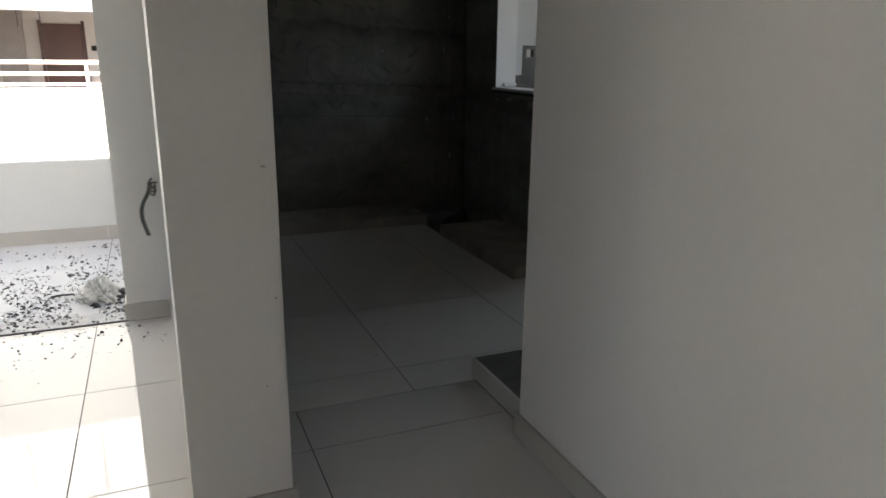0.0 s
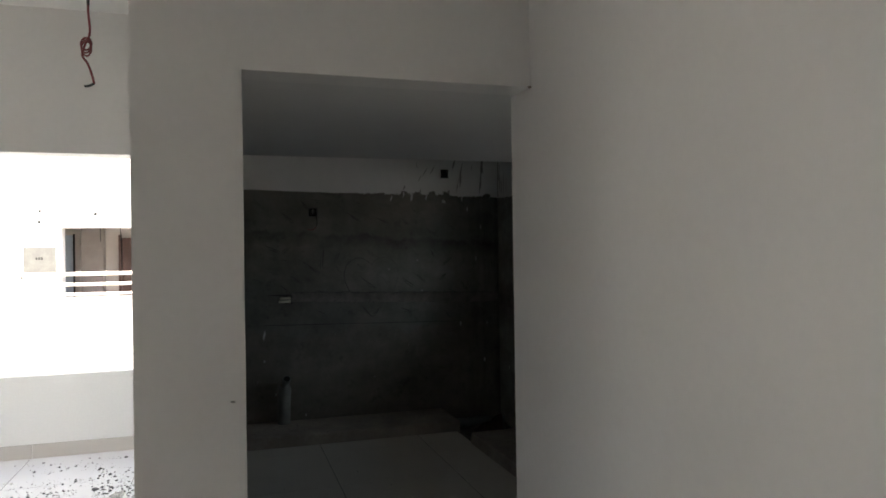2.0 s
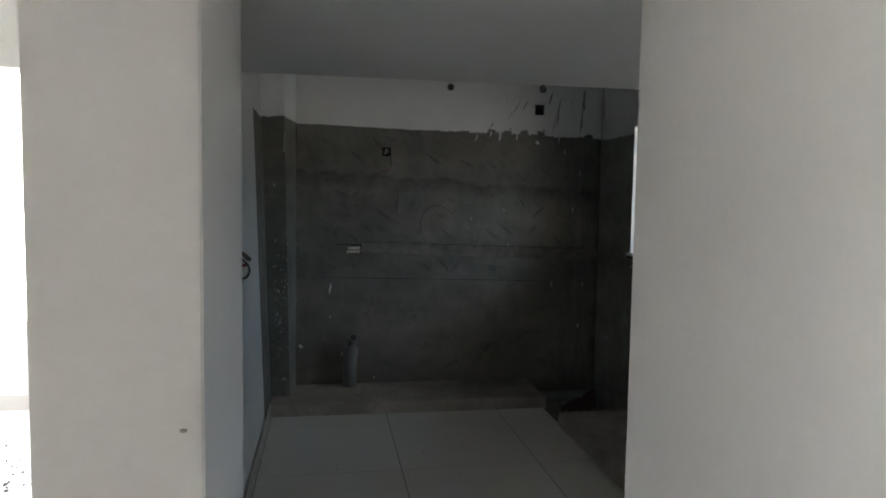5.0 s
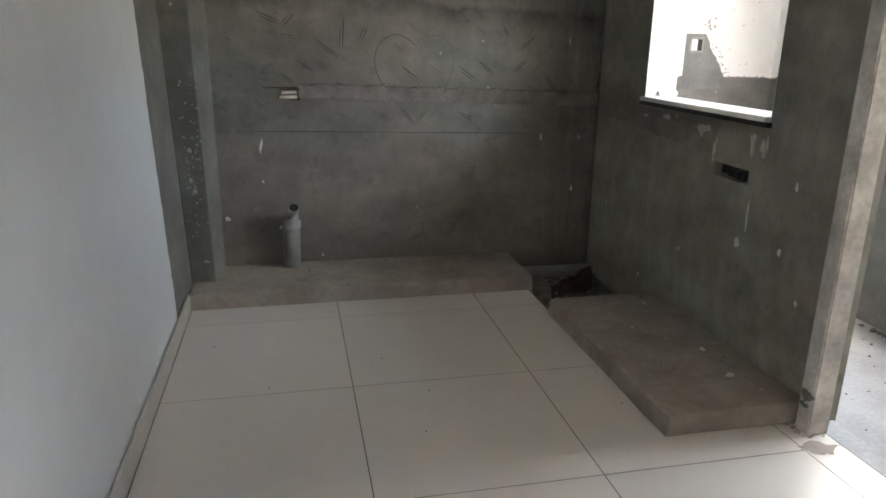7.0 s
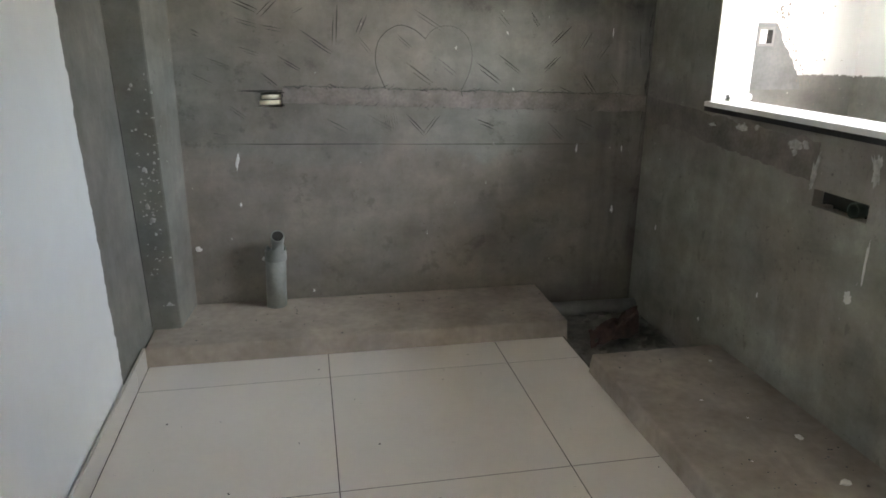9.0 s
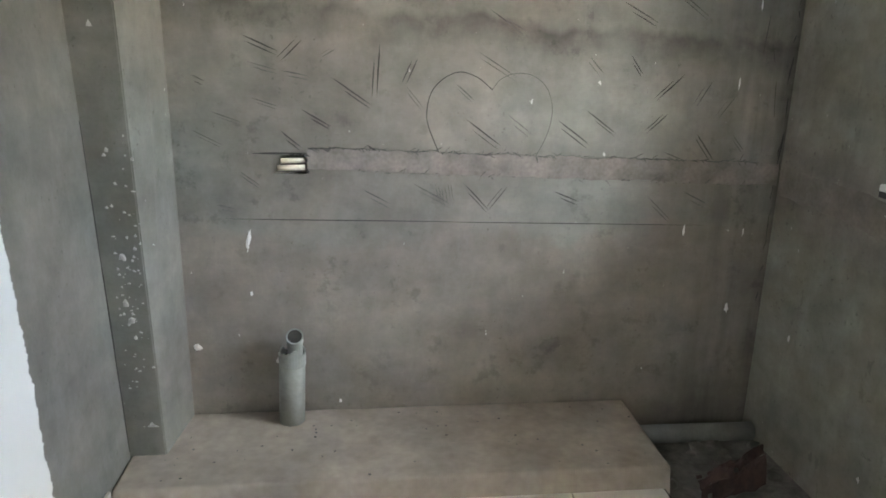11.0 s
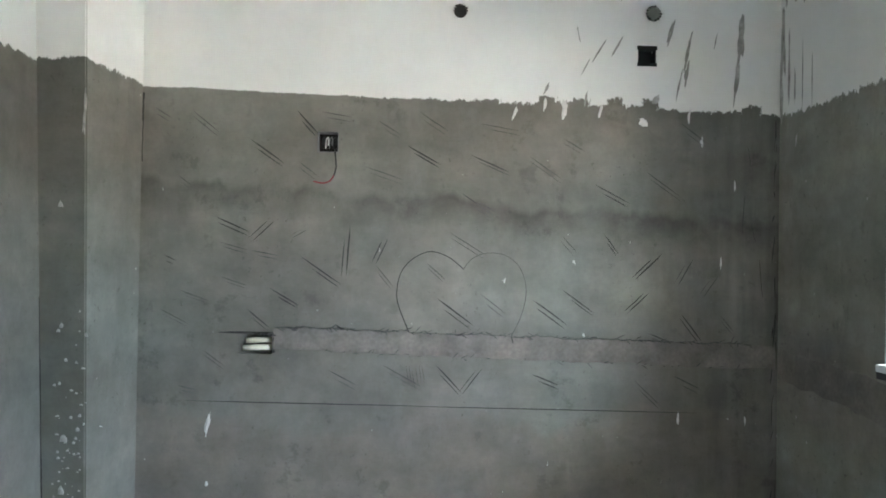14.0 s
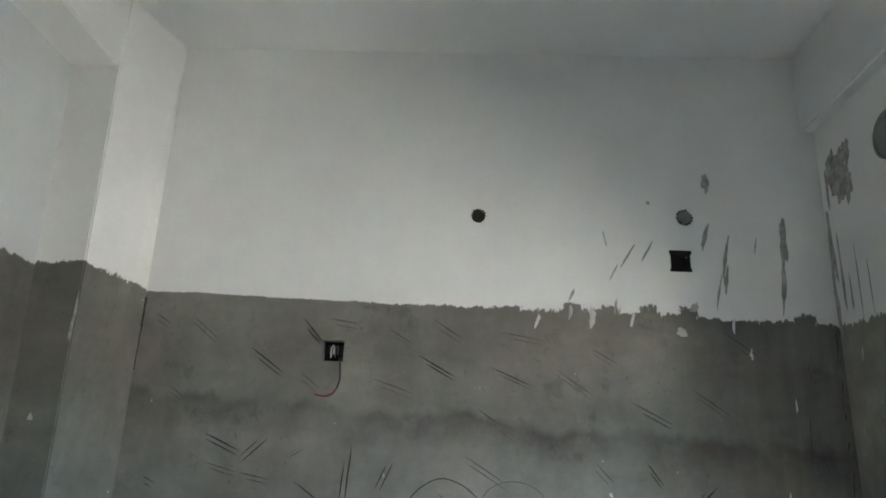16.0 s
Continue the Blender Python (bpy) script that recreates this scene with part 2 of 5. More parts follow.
def glossy_tile(name, color, dust=0.3, spec=0.5):
    m = bpy.data.materials.new(name)
    m.use_nodes = True
    n, l = m.node_tree.nodes, m.node_tree.links
    b = n["Principled BSDF"]
    geo, info = n.new("ShaderNodeNewGeometry"), n.new("ShaderNodeObjectInfo")
    pos = geo.outputs["Position"]
    d1 = noise_node(n, l, pos, 2.6, 7, 0.62)
    d2 = noise_node(n, l, pos, 34.0, 5, 0.6)
    dirt = math_node(n, l, "MULTIPLY", ramp_node(n, l, d1, 0.12, 0.88), ramp_node(n, l, d2, 0.2, 0.8, 0.4, 1.0))
    tone = ramp_node(n, l, info.outputs["Random"], 0, 1, 0.97, 1.03)
    sc = n.new("ShaderNodeVectorMath")
    sc.operation = "SCALE"
    sc.inputs[0].default_value = color
    l.new(tone, sc.inputs["Scale"])
    l.new(mix_node(n, l, math_node(n, l, "MULTIPLY", dirt, dust), sc.outputs[0], (0.30, 0.275, 0.245)), b.inputs["Base Color"])
    l.new(ramp_node(n, l, dirt, 0, 1, 0.015 + dust * 0.85, 0.035 + dust * 1.3), b.inputs["Roughness"])
    b.inputs["Specular IOR Level"].default_value = spec
    b.inputs["IOR"].default_value = 1.5 + 0.4 * (spec - 0.5)
    return m


WHITE = mat("white_wall_paint", (0.768, 0.75, 0.726), 0.55, var=0.03, scale=1.3, bump=0.015, fine=40)
CEIL = mat("white_ceiling_paint", (0.84, 0.832, 0.812), 0.7, var=0.03, scale=1.2, bump=0.03, fine=90)
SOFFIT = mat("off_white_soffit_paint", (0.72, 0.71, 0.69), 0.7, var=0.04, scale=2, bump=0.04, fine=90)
# Colour stands in for light: left, column, utility plaster darkened, window side paler.
BACK = plaster("bare_plaster_back_wall", "z", 2.045, 0.05, slope=0.022, bands=True, blocks=0.030, tone=0.87, white=(0.85, 0.842, 0.82))
SIDE = plaster("bare_plaster_side_wall", "z", 2.0, 0.08, tone=1.20, tint=(1.0, 1.0, 0.97), coats=True)
# Left wall's paint and plaster both darkened against too strong window light.
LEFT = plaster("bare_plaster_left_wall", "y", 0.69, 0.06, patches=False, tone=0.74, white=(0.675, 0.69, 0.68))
COLUMN = plaster("bare_plaster_column", "z", 2.07, 0.05, tone=0.80, tint=(0.99, 1.0, 0.99))
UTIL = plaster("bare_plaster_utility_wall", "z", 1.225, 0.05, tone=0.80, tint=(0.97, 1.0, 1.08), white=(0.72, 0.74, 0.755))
CEMENT = mat("cement_screed", (0.352, 0.308, 0.266), 0.88, var=0.24, scale=4.5, bump=0.25, fine=28)
ROUGH_CEMENT = mat("rough_cement_rubble", (0.20, 0.19, 0.175), 0.95, var=0.45, scale=9, bump=0.9, fine=40)
SCREED = mat("pale_utility_screed", (0.36, 0.37, 0.385), 0.85, var=0.25, scale=3, bump=0.4, fine=60)
GROUT = mat("dark_grout", (0.05, 0.045, 0.04), 0.9, var=0.2)
TILE_K = glossy_tile("cream_floor_tile_dusty", (0.72, 0.68, 0.63), 0.28)
TILE_L = glossy_tile("cream_floor_tile_polished", (0.68, 0.655, 0.622), 0.015, 1.0)
# Paler copy of the floor tile: balcony daylight put into its colour.
TILE_B = glossy_tile("daylit_balcony_tile", (0.78, 0.78, 0.79), 0.03, 0.8)
SKIRT = glossy_tile("cream_skirting_tile", (0.60, 0.57, 0.53), 0.10)
STONE = mat("white_stone_frame", (0.64, 0.61, 0.57), 0.55, var=0.32, scale=7, bump=0.25, fine=45)
SILL = mat("white_stone_sill", (0.80, 0.80, 0.79), 0.4, var=0.06, scale=5, bump=0.05)
BLACK = mat("black_strip", (0.02, 0.02, 0.022), 0.35, var=0.2, bump=0.05)
PVC = mat("grey_pvc_pipe", (0.238, 0.252, 0.236), 0.55, var=0.2, scale=10, bump=0.15)
CONDUIT = mat("ivory_conduit", (0.78, 0.74, 0.62), 0.5, var=0.08)
# Near-black for the shade inside holes; black boxes, frames and marks share it.
HOLE = mat("cavity_shade_black", (0.025, 0.024, 0.022), 0.95, var=0.3)
STEEL = mat("galvanised_back_box", (0.25, 0.25, 0.25), 0.5, metal=0.7, var=0.3, bump=0.2)
PUTTY = mat("white_putty", (0.72, 0.71, 0.68), 0.85, var=0.1, bump=0.3)
SHALLOW = mat("shallow_score_mark", (0.105, 0.102, 0.095), 0.95, var=0.4, scale=14)
SCRATCH = mat("dark_score_mark", (0.045, 0.043, 0.040), 0.95, var=0.3, scale=30)
PATCH = mat("pinkish_mortar_patch", (0.222, 0.200, 0.179), 0.9, var=0.30, scale=12, bump=0.5, fine=70)
PATCH_SIDE = mat("brownish_mortar_patch", (0.218, 0.196, 0.174), 0.9, var=0.25, scale=9, bump=0.5, fine=60)
CHALK = mat("thin_chalky_putty", (0.48, 0.47, 0.44), 0.9, var=0.3, scale=40, bump=0.4)
DEBRIS = mat("broken_mortar_lumps", (0.15, 0.145, 0.14), 0.95, var=0.5, scale=30, bump=0.5)
WIRE_R = mat("red_wire", (0.21, 0.03, 0.035), 0.5, var=0.2)
WIRE_B = mat("black_wire", (0.03, 0.03, 0.03), 0.5, var=0.2)
WIRE_Y = mat("brass_wire_end", (0.45, 0.28, 0.10), 0.45, metal=0.5, var=0.2)
SACK = mat("dusty_white_sack", (0.74, 0.73, 0.70), 0.85, var=0.2, scale=20, bump=0.5)
RUST = mat("rusty_brown_rag", (0.075, 0.042, 0.038), 0.9, var=0.4, scale=20, bump=0.5)
FACADE = mat("white_facade_paint", (0.82, 0.82, 0.80), 0.7, var=0.04, scale=0.5, bump=0.05)
# Greyer copy of the facade paint: the slab's shade put into colour.
FACADE_SHADE = mat("shaded_facade_paint", (0.46, 0.455, 0.44), 0.7, var=0.06, scale=0.7, bump=0.05)
CORRIDOR = mat("beige_corridor_paint", (0.62, 0.57, 0.53), 0.75, var=0.1, scale=1)
DOOR_BROWN = mat("dark_brown_door", (0.10, 0.045, 0.035), 0.45, var=0.2, scale=3)
DOOR_BLUE = mat("blue_grey_door", (0.46, 0.54, 0.64), 0.5, var=0.1, scale=2)
RAIL = mat("cream_rail_paint", (0.75, 0.66, 0.58), 0.45, var=0.06)
GROUND = mat("pale_concrete_ground", (0.35, 0.33, 0.30), 0.9, var=0.2, scale=1)


# ---- builders ----
def bm_box(bm, x0, x1, y0, y1, z0, z1):
    v = [bm.verts.new((x, y, z)) for z in (z0, z1) for y in (y0, y1) for x in (x0, x1)]
    for f in ((0, 2, 3, 1), (4, 5, 7, 6), (0, 1, 5, 4), (2, 6, 7, 3), (0, 4, 6, 2), (1, 3, 7, 5)):
        bm.faces.new([v[i] for i in f])


def link(name, bm, material, parent=None, bevel=0.0, smooth=False):
    if bevel:
        bmesh.ops.bevel(bm, geom=bm.edges[:], offset=bevel, segments=2, affect="EDGES", clamp_overlap=True)
    bmesh.ops.recalc_face_normals(bm, faces=bm.faces[:])
    me = bpy.data.meshes.new(name)
    bm.to_mesh(me)
    bm.free()
    me.materials.append(material)
    if smooth:
        for p in me.polygons:
            p.use_smooth = True
    ob = new(name, me)
    if parent:
        ob.parent = parent
    return ob


def part(name, bm, material, parent, label="", bevel=0.0, smooth=False):
    ob = link(name, bm, material, parent, bevel, smooth)
    return tagged(ob, label) if label else ob


def boxes(name, material, *dims, parent=None, bevel=0.0):
    bm = bmesh.new()
    for d in dims:
        bm_box(bm, *d)
    return link(name, bm, material, parent, bevel)


def structure(name, material, label, category, *dims, bevel=0.0):
    return tagged(boxes(name, material, *dims, bevel=bevel), label, category, kind="structure")


def tube(bm, pts, r, sides=8, closed_ends=True):
    """A round tube along a line of points."""
    pts = [Vector(p) for p in pts]
    rings = []
    up = Vector((0.13, 0.21, 0.97)).normalized()
    for i, p in enumerate(pts):
        d = (pts[min(i + 1, len(pts) - 1)] - pts[max(i - 1, 0)]).normalized()
        a = d.cross(up)
        a = a.normalized() if a.length > 1e-4 else d.orthogonal().normalized()
        c = d.cross(a)
        rings.append([bm.verts.new(p + (a * math.cos(k * math.tau / sides) + c * math.sin(k * math.tau / sides)) * r) for k in range(sides)])
    for a, b in zip(rings, rings[1:]):
        for k in range(sides):
            bm.faces.new((a[k], a[(k + 1) % sides], b[(k + 1) % sides], b[k]))
    if closed_ends:
        bm.faces.new(rings[0][::-1])
        bm.faces.new(rings[-1])


def spline(points, steps=6):
    """Smooth points through the given ones."""
    p = [Vector(q) for q in points]
    p = [p[0] * 2 - p[1]] + p + [p[-1] * 2 - p[-2]]
    out = []
    for i in range(1, len(p) - 2):
        for s in range(steps):
            t = s / steps
            out.append(0.5 * (2 * p[i] + (p[i + 1] - p[i - 1]) * t + (2 * p[i - 1] - 5 * p[i] + 4 * p[i + 1] - p[i + 2]) * t * t + (3 * p[i] - p[i - 1] - 3 * p[i + 1] + p[i + 2]) * t ** 3))
    out.append(p[-2])
    return out


def lump(bm, x, y, z, r, rng, flat=0.6):
    """An uneven broken lump that rests on z."""
    res = bmesh.ops.create_icosphere(bm, subdivisions=1, radius=r)
    for v in res["verts"]:
        k = rng.uniform(0.65, 1.2)
        v.co = Vector((v.co.x * k * rng.uniform(0.9, 1.3), v.co.y * k, max(v.co.z * k * flat, -r * 0.35)))
        v.co += Vector((x, y, z + r * 0.34))


# ---- structure: plan ----
XL, XR, YB = -0.80, 1.755, 1.563       # kitchen walls
XW, YE, YF = 0.242, -2.332, -2.492      # living wall, its end, front of the loft
XS, XJ, YJ = -0.931, -0.640, -1.90     # pillar beside the opening
ZH, ZL, ZC, ZK = 2.03, 2.545, 2.79, 3.05   # loft soffit, low ceiling, living ceiling, kitchen ceiling
YP, YO = -0.52, 1.40                   # balcony wall, parapet

structure("ground", GROUND, "pale dusty concrete ground between the buildings", "ground", (-120, 120, -120, 160, -3.4, -3.2))
# kitchen shell
def left_face(z):
    """The kitchen's left wall leans out towards the ceiling."""
    return XL - 0.003 - 0.032 * z


def holed_wall(name, material, label, axis, at, thick, u0, u1, v0, v1, holes):
    """A wall in the plane x or y = at, with holes (u0, u1, v0, v1, depth): blind recesses, or openings right through when depth is the wall's."""
    bm = bmesh.new()
    us = sorted({u0, u1, *[h[0] for h in holes], *[h[1] for h in holes]})
    vs = sorted({v0, v1, *[h[2] for h in holes], *[h[3] for h in holes]})
    cache = {}

    def vert(u, v, d):
        key = (round(u, 5), round(v, 5), round(d, 5))
        if key not in cache:
            cache[key] = bm.verts.new((u, at + d, v) if axis == "y" else (at + d, u, v))
        return cache[key]

    def quad(*c):
        bm.faces.new([vert(*k) for k in c])

    for side in (0.0, thick):
        for i in range(len(us) - 1):
            for j in range(len(vs) - 1):
                a, b, c, d = us[i], us[i + 1], vs[j], vs[j + 1]
                hit = [h for h in holes if h[0] <= a and b <= h[1] and h[2] <= c and d <= h[3]]
                if not hit:
                    quad((a, c, side), (b, c, side), (b, d, side), (a, d, side))
                elif hit[0][4] < thick:
                    k = hit[0][4] if side == 0.0 else thick
                    quad((a, c, k), (b, c, k), (b, d, k), (a, d, k))
    for a, b, c, d, k in holes:
        uu, vv = [u for u in us if a <= u <= b], [v for v in vs if c <= v <= d]
        for p, q in zip(uu, uu[1:]):
            if c > v0:
                quad((p, c, 0), (q, c, 0), (q, c, k), (p, c, k))
            quad((p, d, 0), (q, d, 0), (q, d, k), (p, d, k))
        for p, q in zip(vv, vv[1:]):
            quad((a, p, 0), (a, q, 0), (a, q, k), (a, p, k))
            quad((b, p, 0), (b, q, 0), (b, q, k), (b, p, k))
    for a, b in zip(us, us[1:]):
        quad((a, v1, 0), (b, v1, 0), (b, v1, thick), (a, v1, thick))
    return tagged(link(name, bm, material), label, "wall", kind="structure")


SOCK, BOX1, BOX2 = (-0.285, -0.160, 1.078, 1.150), (-0.006, 0.072, 1.829, 1.906), (1.199, 1.269, 2.188, 2.260)
wall_back = holed_wall("wall_back", BACK, "bare scored grey cement plaster kitchen wall with white paint above", "y", YB, 0.18, XS, XR + 0.185, -0.3, 3.15,
    [(*SOCK, 0.05), (*BOX1, 0.045), (*BOX2, 0.06)])
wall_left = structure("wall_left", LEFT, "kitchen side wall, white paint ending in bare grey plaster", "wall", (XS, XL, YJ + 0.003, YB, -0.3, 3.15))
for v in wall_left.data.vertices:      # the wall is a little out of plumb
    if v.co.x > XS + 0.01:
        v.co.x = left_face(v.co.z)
bm = bmesh.new()
rows = [[bm.verts.new((x, y, z)) for x, y in ((left_face(z) - 0.004, YB), (left_face(z) - 0.004, 1.258), (-0.675 - 0.018 * z, 1.258), (-0.645, YB))] for z in (0.0, ZK)]
for k in range(4):
    bm.faces.new((rows[0][k], rows[0][(k + 1) % 4], rows[1][(k + 1) % 4], rows[1][k]))
bm.faces.new(rows[0])
bm.faces.new(rows[1])
column = tagged(link("corner_column", bm, COLUMN, bevel=0.004), "square plastered corner column with white specks", "column", kind="structure")
WY0, WY1, WZ0, WZ1 = -0.138, 0.963, 1.128, 2.05
wall_right = holed_wall("wall_right", SIDE, "bare grey cement plaster kitchen wall with a window opening", "x", XR, 0.185, YE, YB, -0.3, 3.15,
    [(WY0, WY1, WZ0, WZ1, 0.185), (-1.50, -0.570, -0.3, 2.06, 0.185), (-0.043, 0.220, 0.842, 0.905, 0.05)])
structure("door_reveal", SIDE, "bare grey plaster strip beside the door frame", "wall", (XR, XR + 0.022, -0.648, -0.570, -0.3, 2.06))
structure("wall_south", WHITE, "plain white painted wall", "wall", (XW + 0.15, 3.15, YE - 0.15, YE, -0.3, 3.15))
ceiling_kitchen = structure("ceiling_kitchen", CEIL, "plain white painted kitchen ceiling", "ceiling", (XS, XR, -0.743, YB, ZK, 3.15))
structure("beam_left", CEIL, "white painted ceiling beam along the kitchen wall", "beam", (XS + 0.001, -0.727, -0.743, 1.255, 2.77, ZK - 0.001), bevel=0.006)
structure("beam_right", CEIL, "white painted ceiling beam above the window wall", "beam", (1.705, XR, -0.743, YB - 0.001, 2.735, ZK - 0.001), bevel=0.006)
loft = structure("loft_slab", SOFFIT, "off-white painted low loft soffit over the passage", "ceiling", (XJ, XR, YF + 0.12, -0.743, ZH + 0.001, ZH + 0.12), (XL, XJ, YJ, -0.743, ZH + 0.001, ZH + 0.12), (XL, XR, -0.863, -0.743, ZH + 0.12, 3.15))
structure("header_wall", WHITE, "white painted wall above the kitchen opening", "wall", (XJ - 0.004, XW, YF, YF + 0.12, ZH, 3.15))
pillar = structure("opening_pillar", WHITE, "white painted square pillar beside the kitchen opening", "pillar", (XS, XJ, YF, YJ, 0.0, 3.15), bevel=0.004)
# living room shell
structure("wall_living_right", WHITE, "smooth white painted living room wall", "wall", (XW, XW + 0.15, -8.0, YE, -0.3, 3.15), bevel=0.004)
structure("wall_living_south", WHITE, "plain white painted wall", "wall", (-4.6, XW, -8.15, -8.0, -0.3, 3.15))
# Both openings are out of view, placed by how they light the room.
structure("wall_living_west", WHITE, "unseen white wall with two openings added for light", "wall",
    (-4.75, -4.6, -8.15, -5.6, -0.3, 3.15), (-4.75, -4.6, -5.6, -4.6, -0.3, 0.9), (-4.75, -4.6, -5.6, -4.6, 2.2, 3.15), (-4.75, -4.6, -4.6, -2.1, -0.3, 3.15),
    (-4.75, -4.6, -2.1, -0.8, -0.3, 0.9), (-4.75, -4.6, -2.1, -0.8, 2.2, 3.15), (-4.75, -4.6, -0.8, YO + 0.15, -0.3, 3.15))
BZ = 2.046
structure("wall_balcony_east", WHITE, "white painted pier between balcony opening and pillar", "wall", (-1.157, XS, YP, YP + 0.16, -0.3, 3.15))
structure("wall_balcony_lintel", WHITE, "white painted lintel over the wide balcony opening", "wall", (-3.9, -1.157, YP, YP + 0.16, BZ, 3.15))
structure("wall_balcony_west", WHITE, "white painted pier beside the balcony opening", "wall", (-4.6, -3.9, YP, YP + 0.16, -0.3, 3.15))
structure("ceiling_low", CEIL, "plain white low ceiling beside the loft wall", "ceiling", (XS, XW, -8.0, YF, ZL, 3.15))
RX, RY = -1.55, -1.13
structure("ceiling_living", CEIL, "white living room ceiling with a recessed tray", "ceiling",
    (RX, XS, -8.0, YP, ZC, 3.15), (-4.6, RX, RY, YP, ZC, 3.15), (-4.6, RX, -8.0, RY, ZC + 0.15, 3.15))
# Out of view: blocks sky and sun, cut short to brighten the balcony.
structure("roof_slab", FACADE, "unseen slab above the rooms that keeps out sky light", "roof", (-4.75, XS, -8.15, 0.35, 3.16, 3.30), (XS, 3.15, -8.15, YB + 0.18, 3.16, 3.30))
# balcony
structure("balcony_parapet", FACADE, "low white painted balcony parapet", "parapet", (-4.6, XS, YO, YO + 0.12, -0.3, 0.62), bevel=0.006)
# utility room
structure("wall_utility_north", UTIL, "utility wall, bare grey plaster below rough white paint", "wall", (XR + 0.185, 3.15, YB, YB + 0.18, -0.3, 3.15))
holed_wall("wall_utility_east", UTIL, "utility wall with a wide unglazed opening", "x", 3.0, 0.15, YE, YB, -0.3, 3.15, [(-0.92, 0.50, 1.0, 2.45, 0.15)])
structure("ceiling_utility", CEIL, "plain white utility room ceiling", "ceiling", (1.94, 3.0, YE, YB, ZK, 3.15))
structure("floor_utility", SCREED, "pale grey rough cement utility floor", "floor", (1.94, 3.0, YE, YB, -0.3, -0.10))

# floors: bed below, tiles on top
YT = -1.845
floor_k = structure("floor_kitchen", GROUT, "kitchen floor of large cream tiles", "floor", (XL, 1.155, YT, YB, -0.3, -0.0012), (1.155, 1.765, YE, 0.66, -0.3, -0.0012), (XW + 0.15, 1.155, YE, YT, -0.3, -0.0012))
floor_pit = structure("floor_pit", ROUGH_CEMENT, "sunken rough cement drain pit in the corner", "floor", (1.155, XR, 0.66, YB, -0.3, -0.085))
floor_l = structure("floor_living", GROUT, "living room floor of polished cream tiles", "floor", (-4.6, XS, -8.0, YP, -0.3, -0.0012), (XS, XW, -8.0, YT, -0.3, -0.0012), (XW, XW + 0.15, YE, YT, -0.3, -0.0012))
floor_b = structure("floor_balcony", GROUT, "balcony floor of cream tiles strewn with mortar crumbs", "floor", (-4.6, XS, YP + 0.16, YO, -0.3, -0.0012))
structure("threshold", mat("grey_granite", (0.46, 0.46, 0.47), 0.4, var=0.25, scale=40), "grey granite balcony threshold with a dark track", "threshold", (-3.9, -1.157, YP, YP + 0.16, -0.3, 0.004))
structure("door_track", BLACK, "thin dark metal sliding door track", "threshold", (-3.9, -1.157, YP - 0.012, YP, -0.02, 0.006))

TILE_MESH = {}
def tile(parent, material, x0, x1, y0, y1):
    key = (material.name, round(x1 - x0, 4), round(y1 - y0, 4))
    if key not in TILE_MESH:
        bm = bmesh.new()
        bm_box(bm, 0, x1 - x0, 0, y1 - y0, -0.012, 0)
        bmesh.ops.bevel(bm, geom=[e for e in bm.edges if all(v.co.z == 0 for v in e.verts)], offset=0.0008, segments=1, affect="EDGES")
        me = bpy.data.meshes.new("tile")
        bm.to_mesh(me)
        bm.free()
        me.materials.append(material)
        TILE_MESH[key] = me
    ob = new("tile", TILE_MESH[key])
    ob.location = (x0, y0, 0)
    ob.parent = parent

def tiling(parent, material, x0, x1, y0, y1, ox, oy, pitch=0.8, gap=0.0018):
    i0, i1 = math.floor((x0 - ox) / pitch), math.ceil((x1 - ox) / pitch)
    j0, j1 = math.floor((y0 - oy) / pitch), math.ceil((y1 - oy) / pitch)
    for i in range(i0, i1):
        for j in range(j0, j1):
            a, b = max(x0, ox + i * pitch) + gap, min(x1, ox + (i + 1) * pitch) - gap
            c, d = max(y0, oy + j * pitch) + gap, min(y1, oy + (j + 1) * pitch) - gap
            if b - a > 0.01 and d - c > 0.01:
                tile(parent, material, a, b, c, d)

# kitchen platforms of raw cement
def slab(name, x0, x1, y0, y1, top, label, lean=0.03):
    bm = bmesh.new()
    nx, ny = 14, 8
    g = [[bm.verts.new((x0 + (x1 - x0) * i / nx, y0 + (y1 - y0) * j / ny, top + 0.004 * noise.noise((i * 0.9, j * 0.9, top * 50)))) for i in range(nx + 1)] for j in range(ny + 1)]
    for j in range(ny):
        for i in range(nx):
            bm.faces.new((g[j][i], g[j][i + 1], g[j + 1][i + 1], g[j + 1][i]))
    rim = [g[0][i] for i in range(nx + 1)] + [g[j][nx] for j in range(1, ny + 1)] + [g[ny][i] for i in range(nx - 1, -1, -1)] + [g[j][0] for j in range(ny - 1, 0, -1)]
    low = []
    for k, v in enumerate(rim):
        dx = -lean if abs(v.co.x - x0) < 1e-5 else 0
        dy = -lean if abs(v.co.y - y0) < 1e-5 else 0
        w = 0.006 * noise.noise((v.co.x * 6, v.co.y * 6, 3.1))
        low.append(bm.verts.new((v.co.x + dx + w * (dx != 0), v.co.y + dy + w * (dy != 0), -0.009 if "back" not in name else -0.09)))
    for k in range(len(rim)):
        bm.faces.new((rim[k], low[k], low[(k + 1) % len(rim)], rim[(k + 1) % len(rim)]))
    ob = link(name, bm, CEMENT)
    bv = ob.modifiers.new("round", "BEVEL")
    bv.width, bv.segments, bv.limit_method, bv.angle_limit = 0.010, 3, "ANGLE", radians(35)
    return tagged(ob, label, "platform", kind="structure")

slab("cement_platform_back", XL, 1.176, 1.045, YB, 0.082, "low raw cement counter platform along the bare kitchen wall", 0.035)
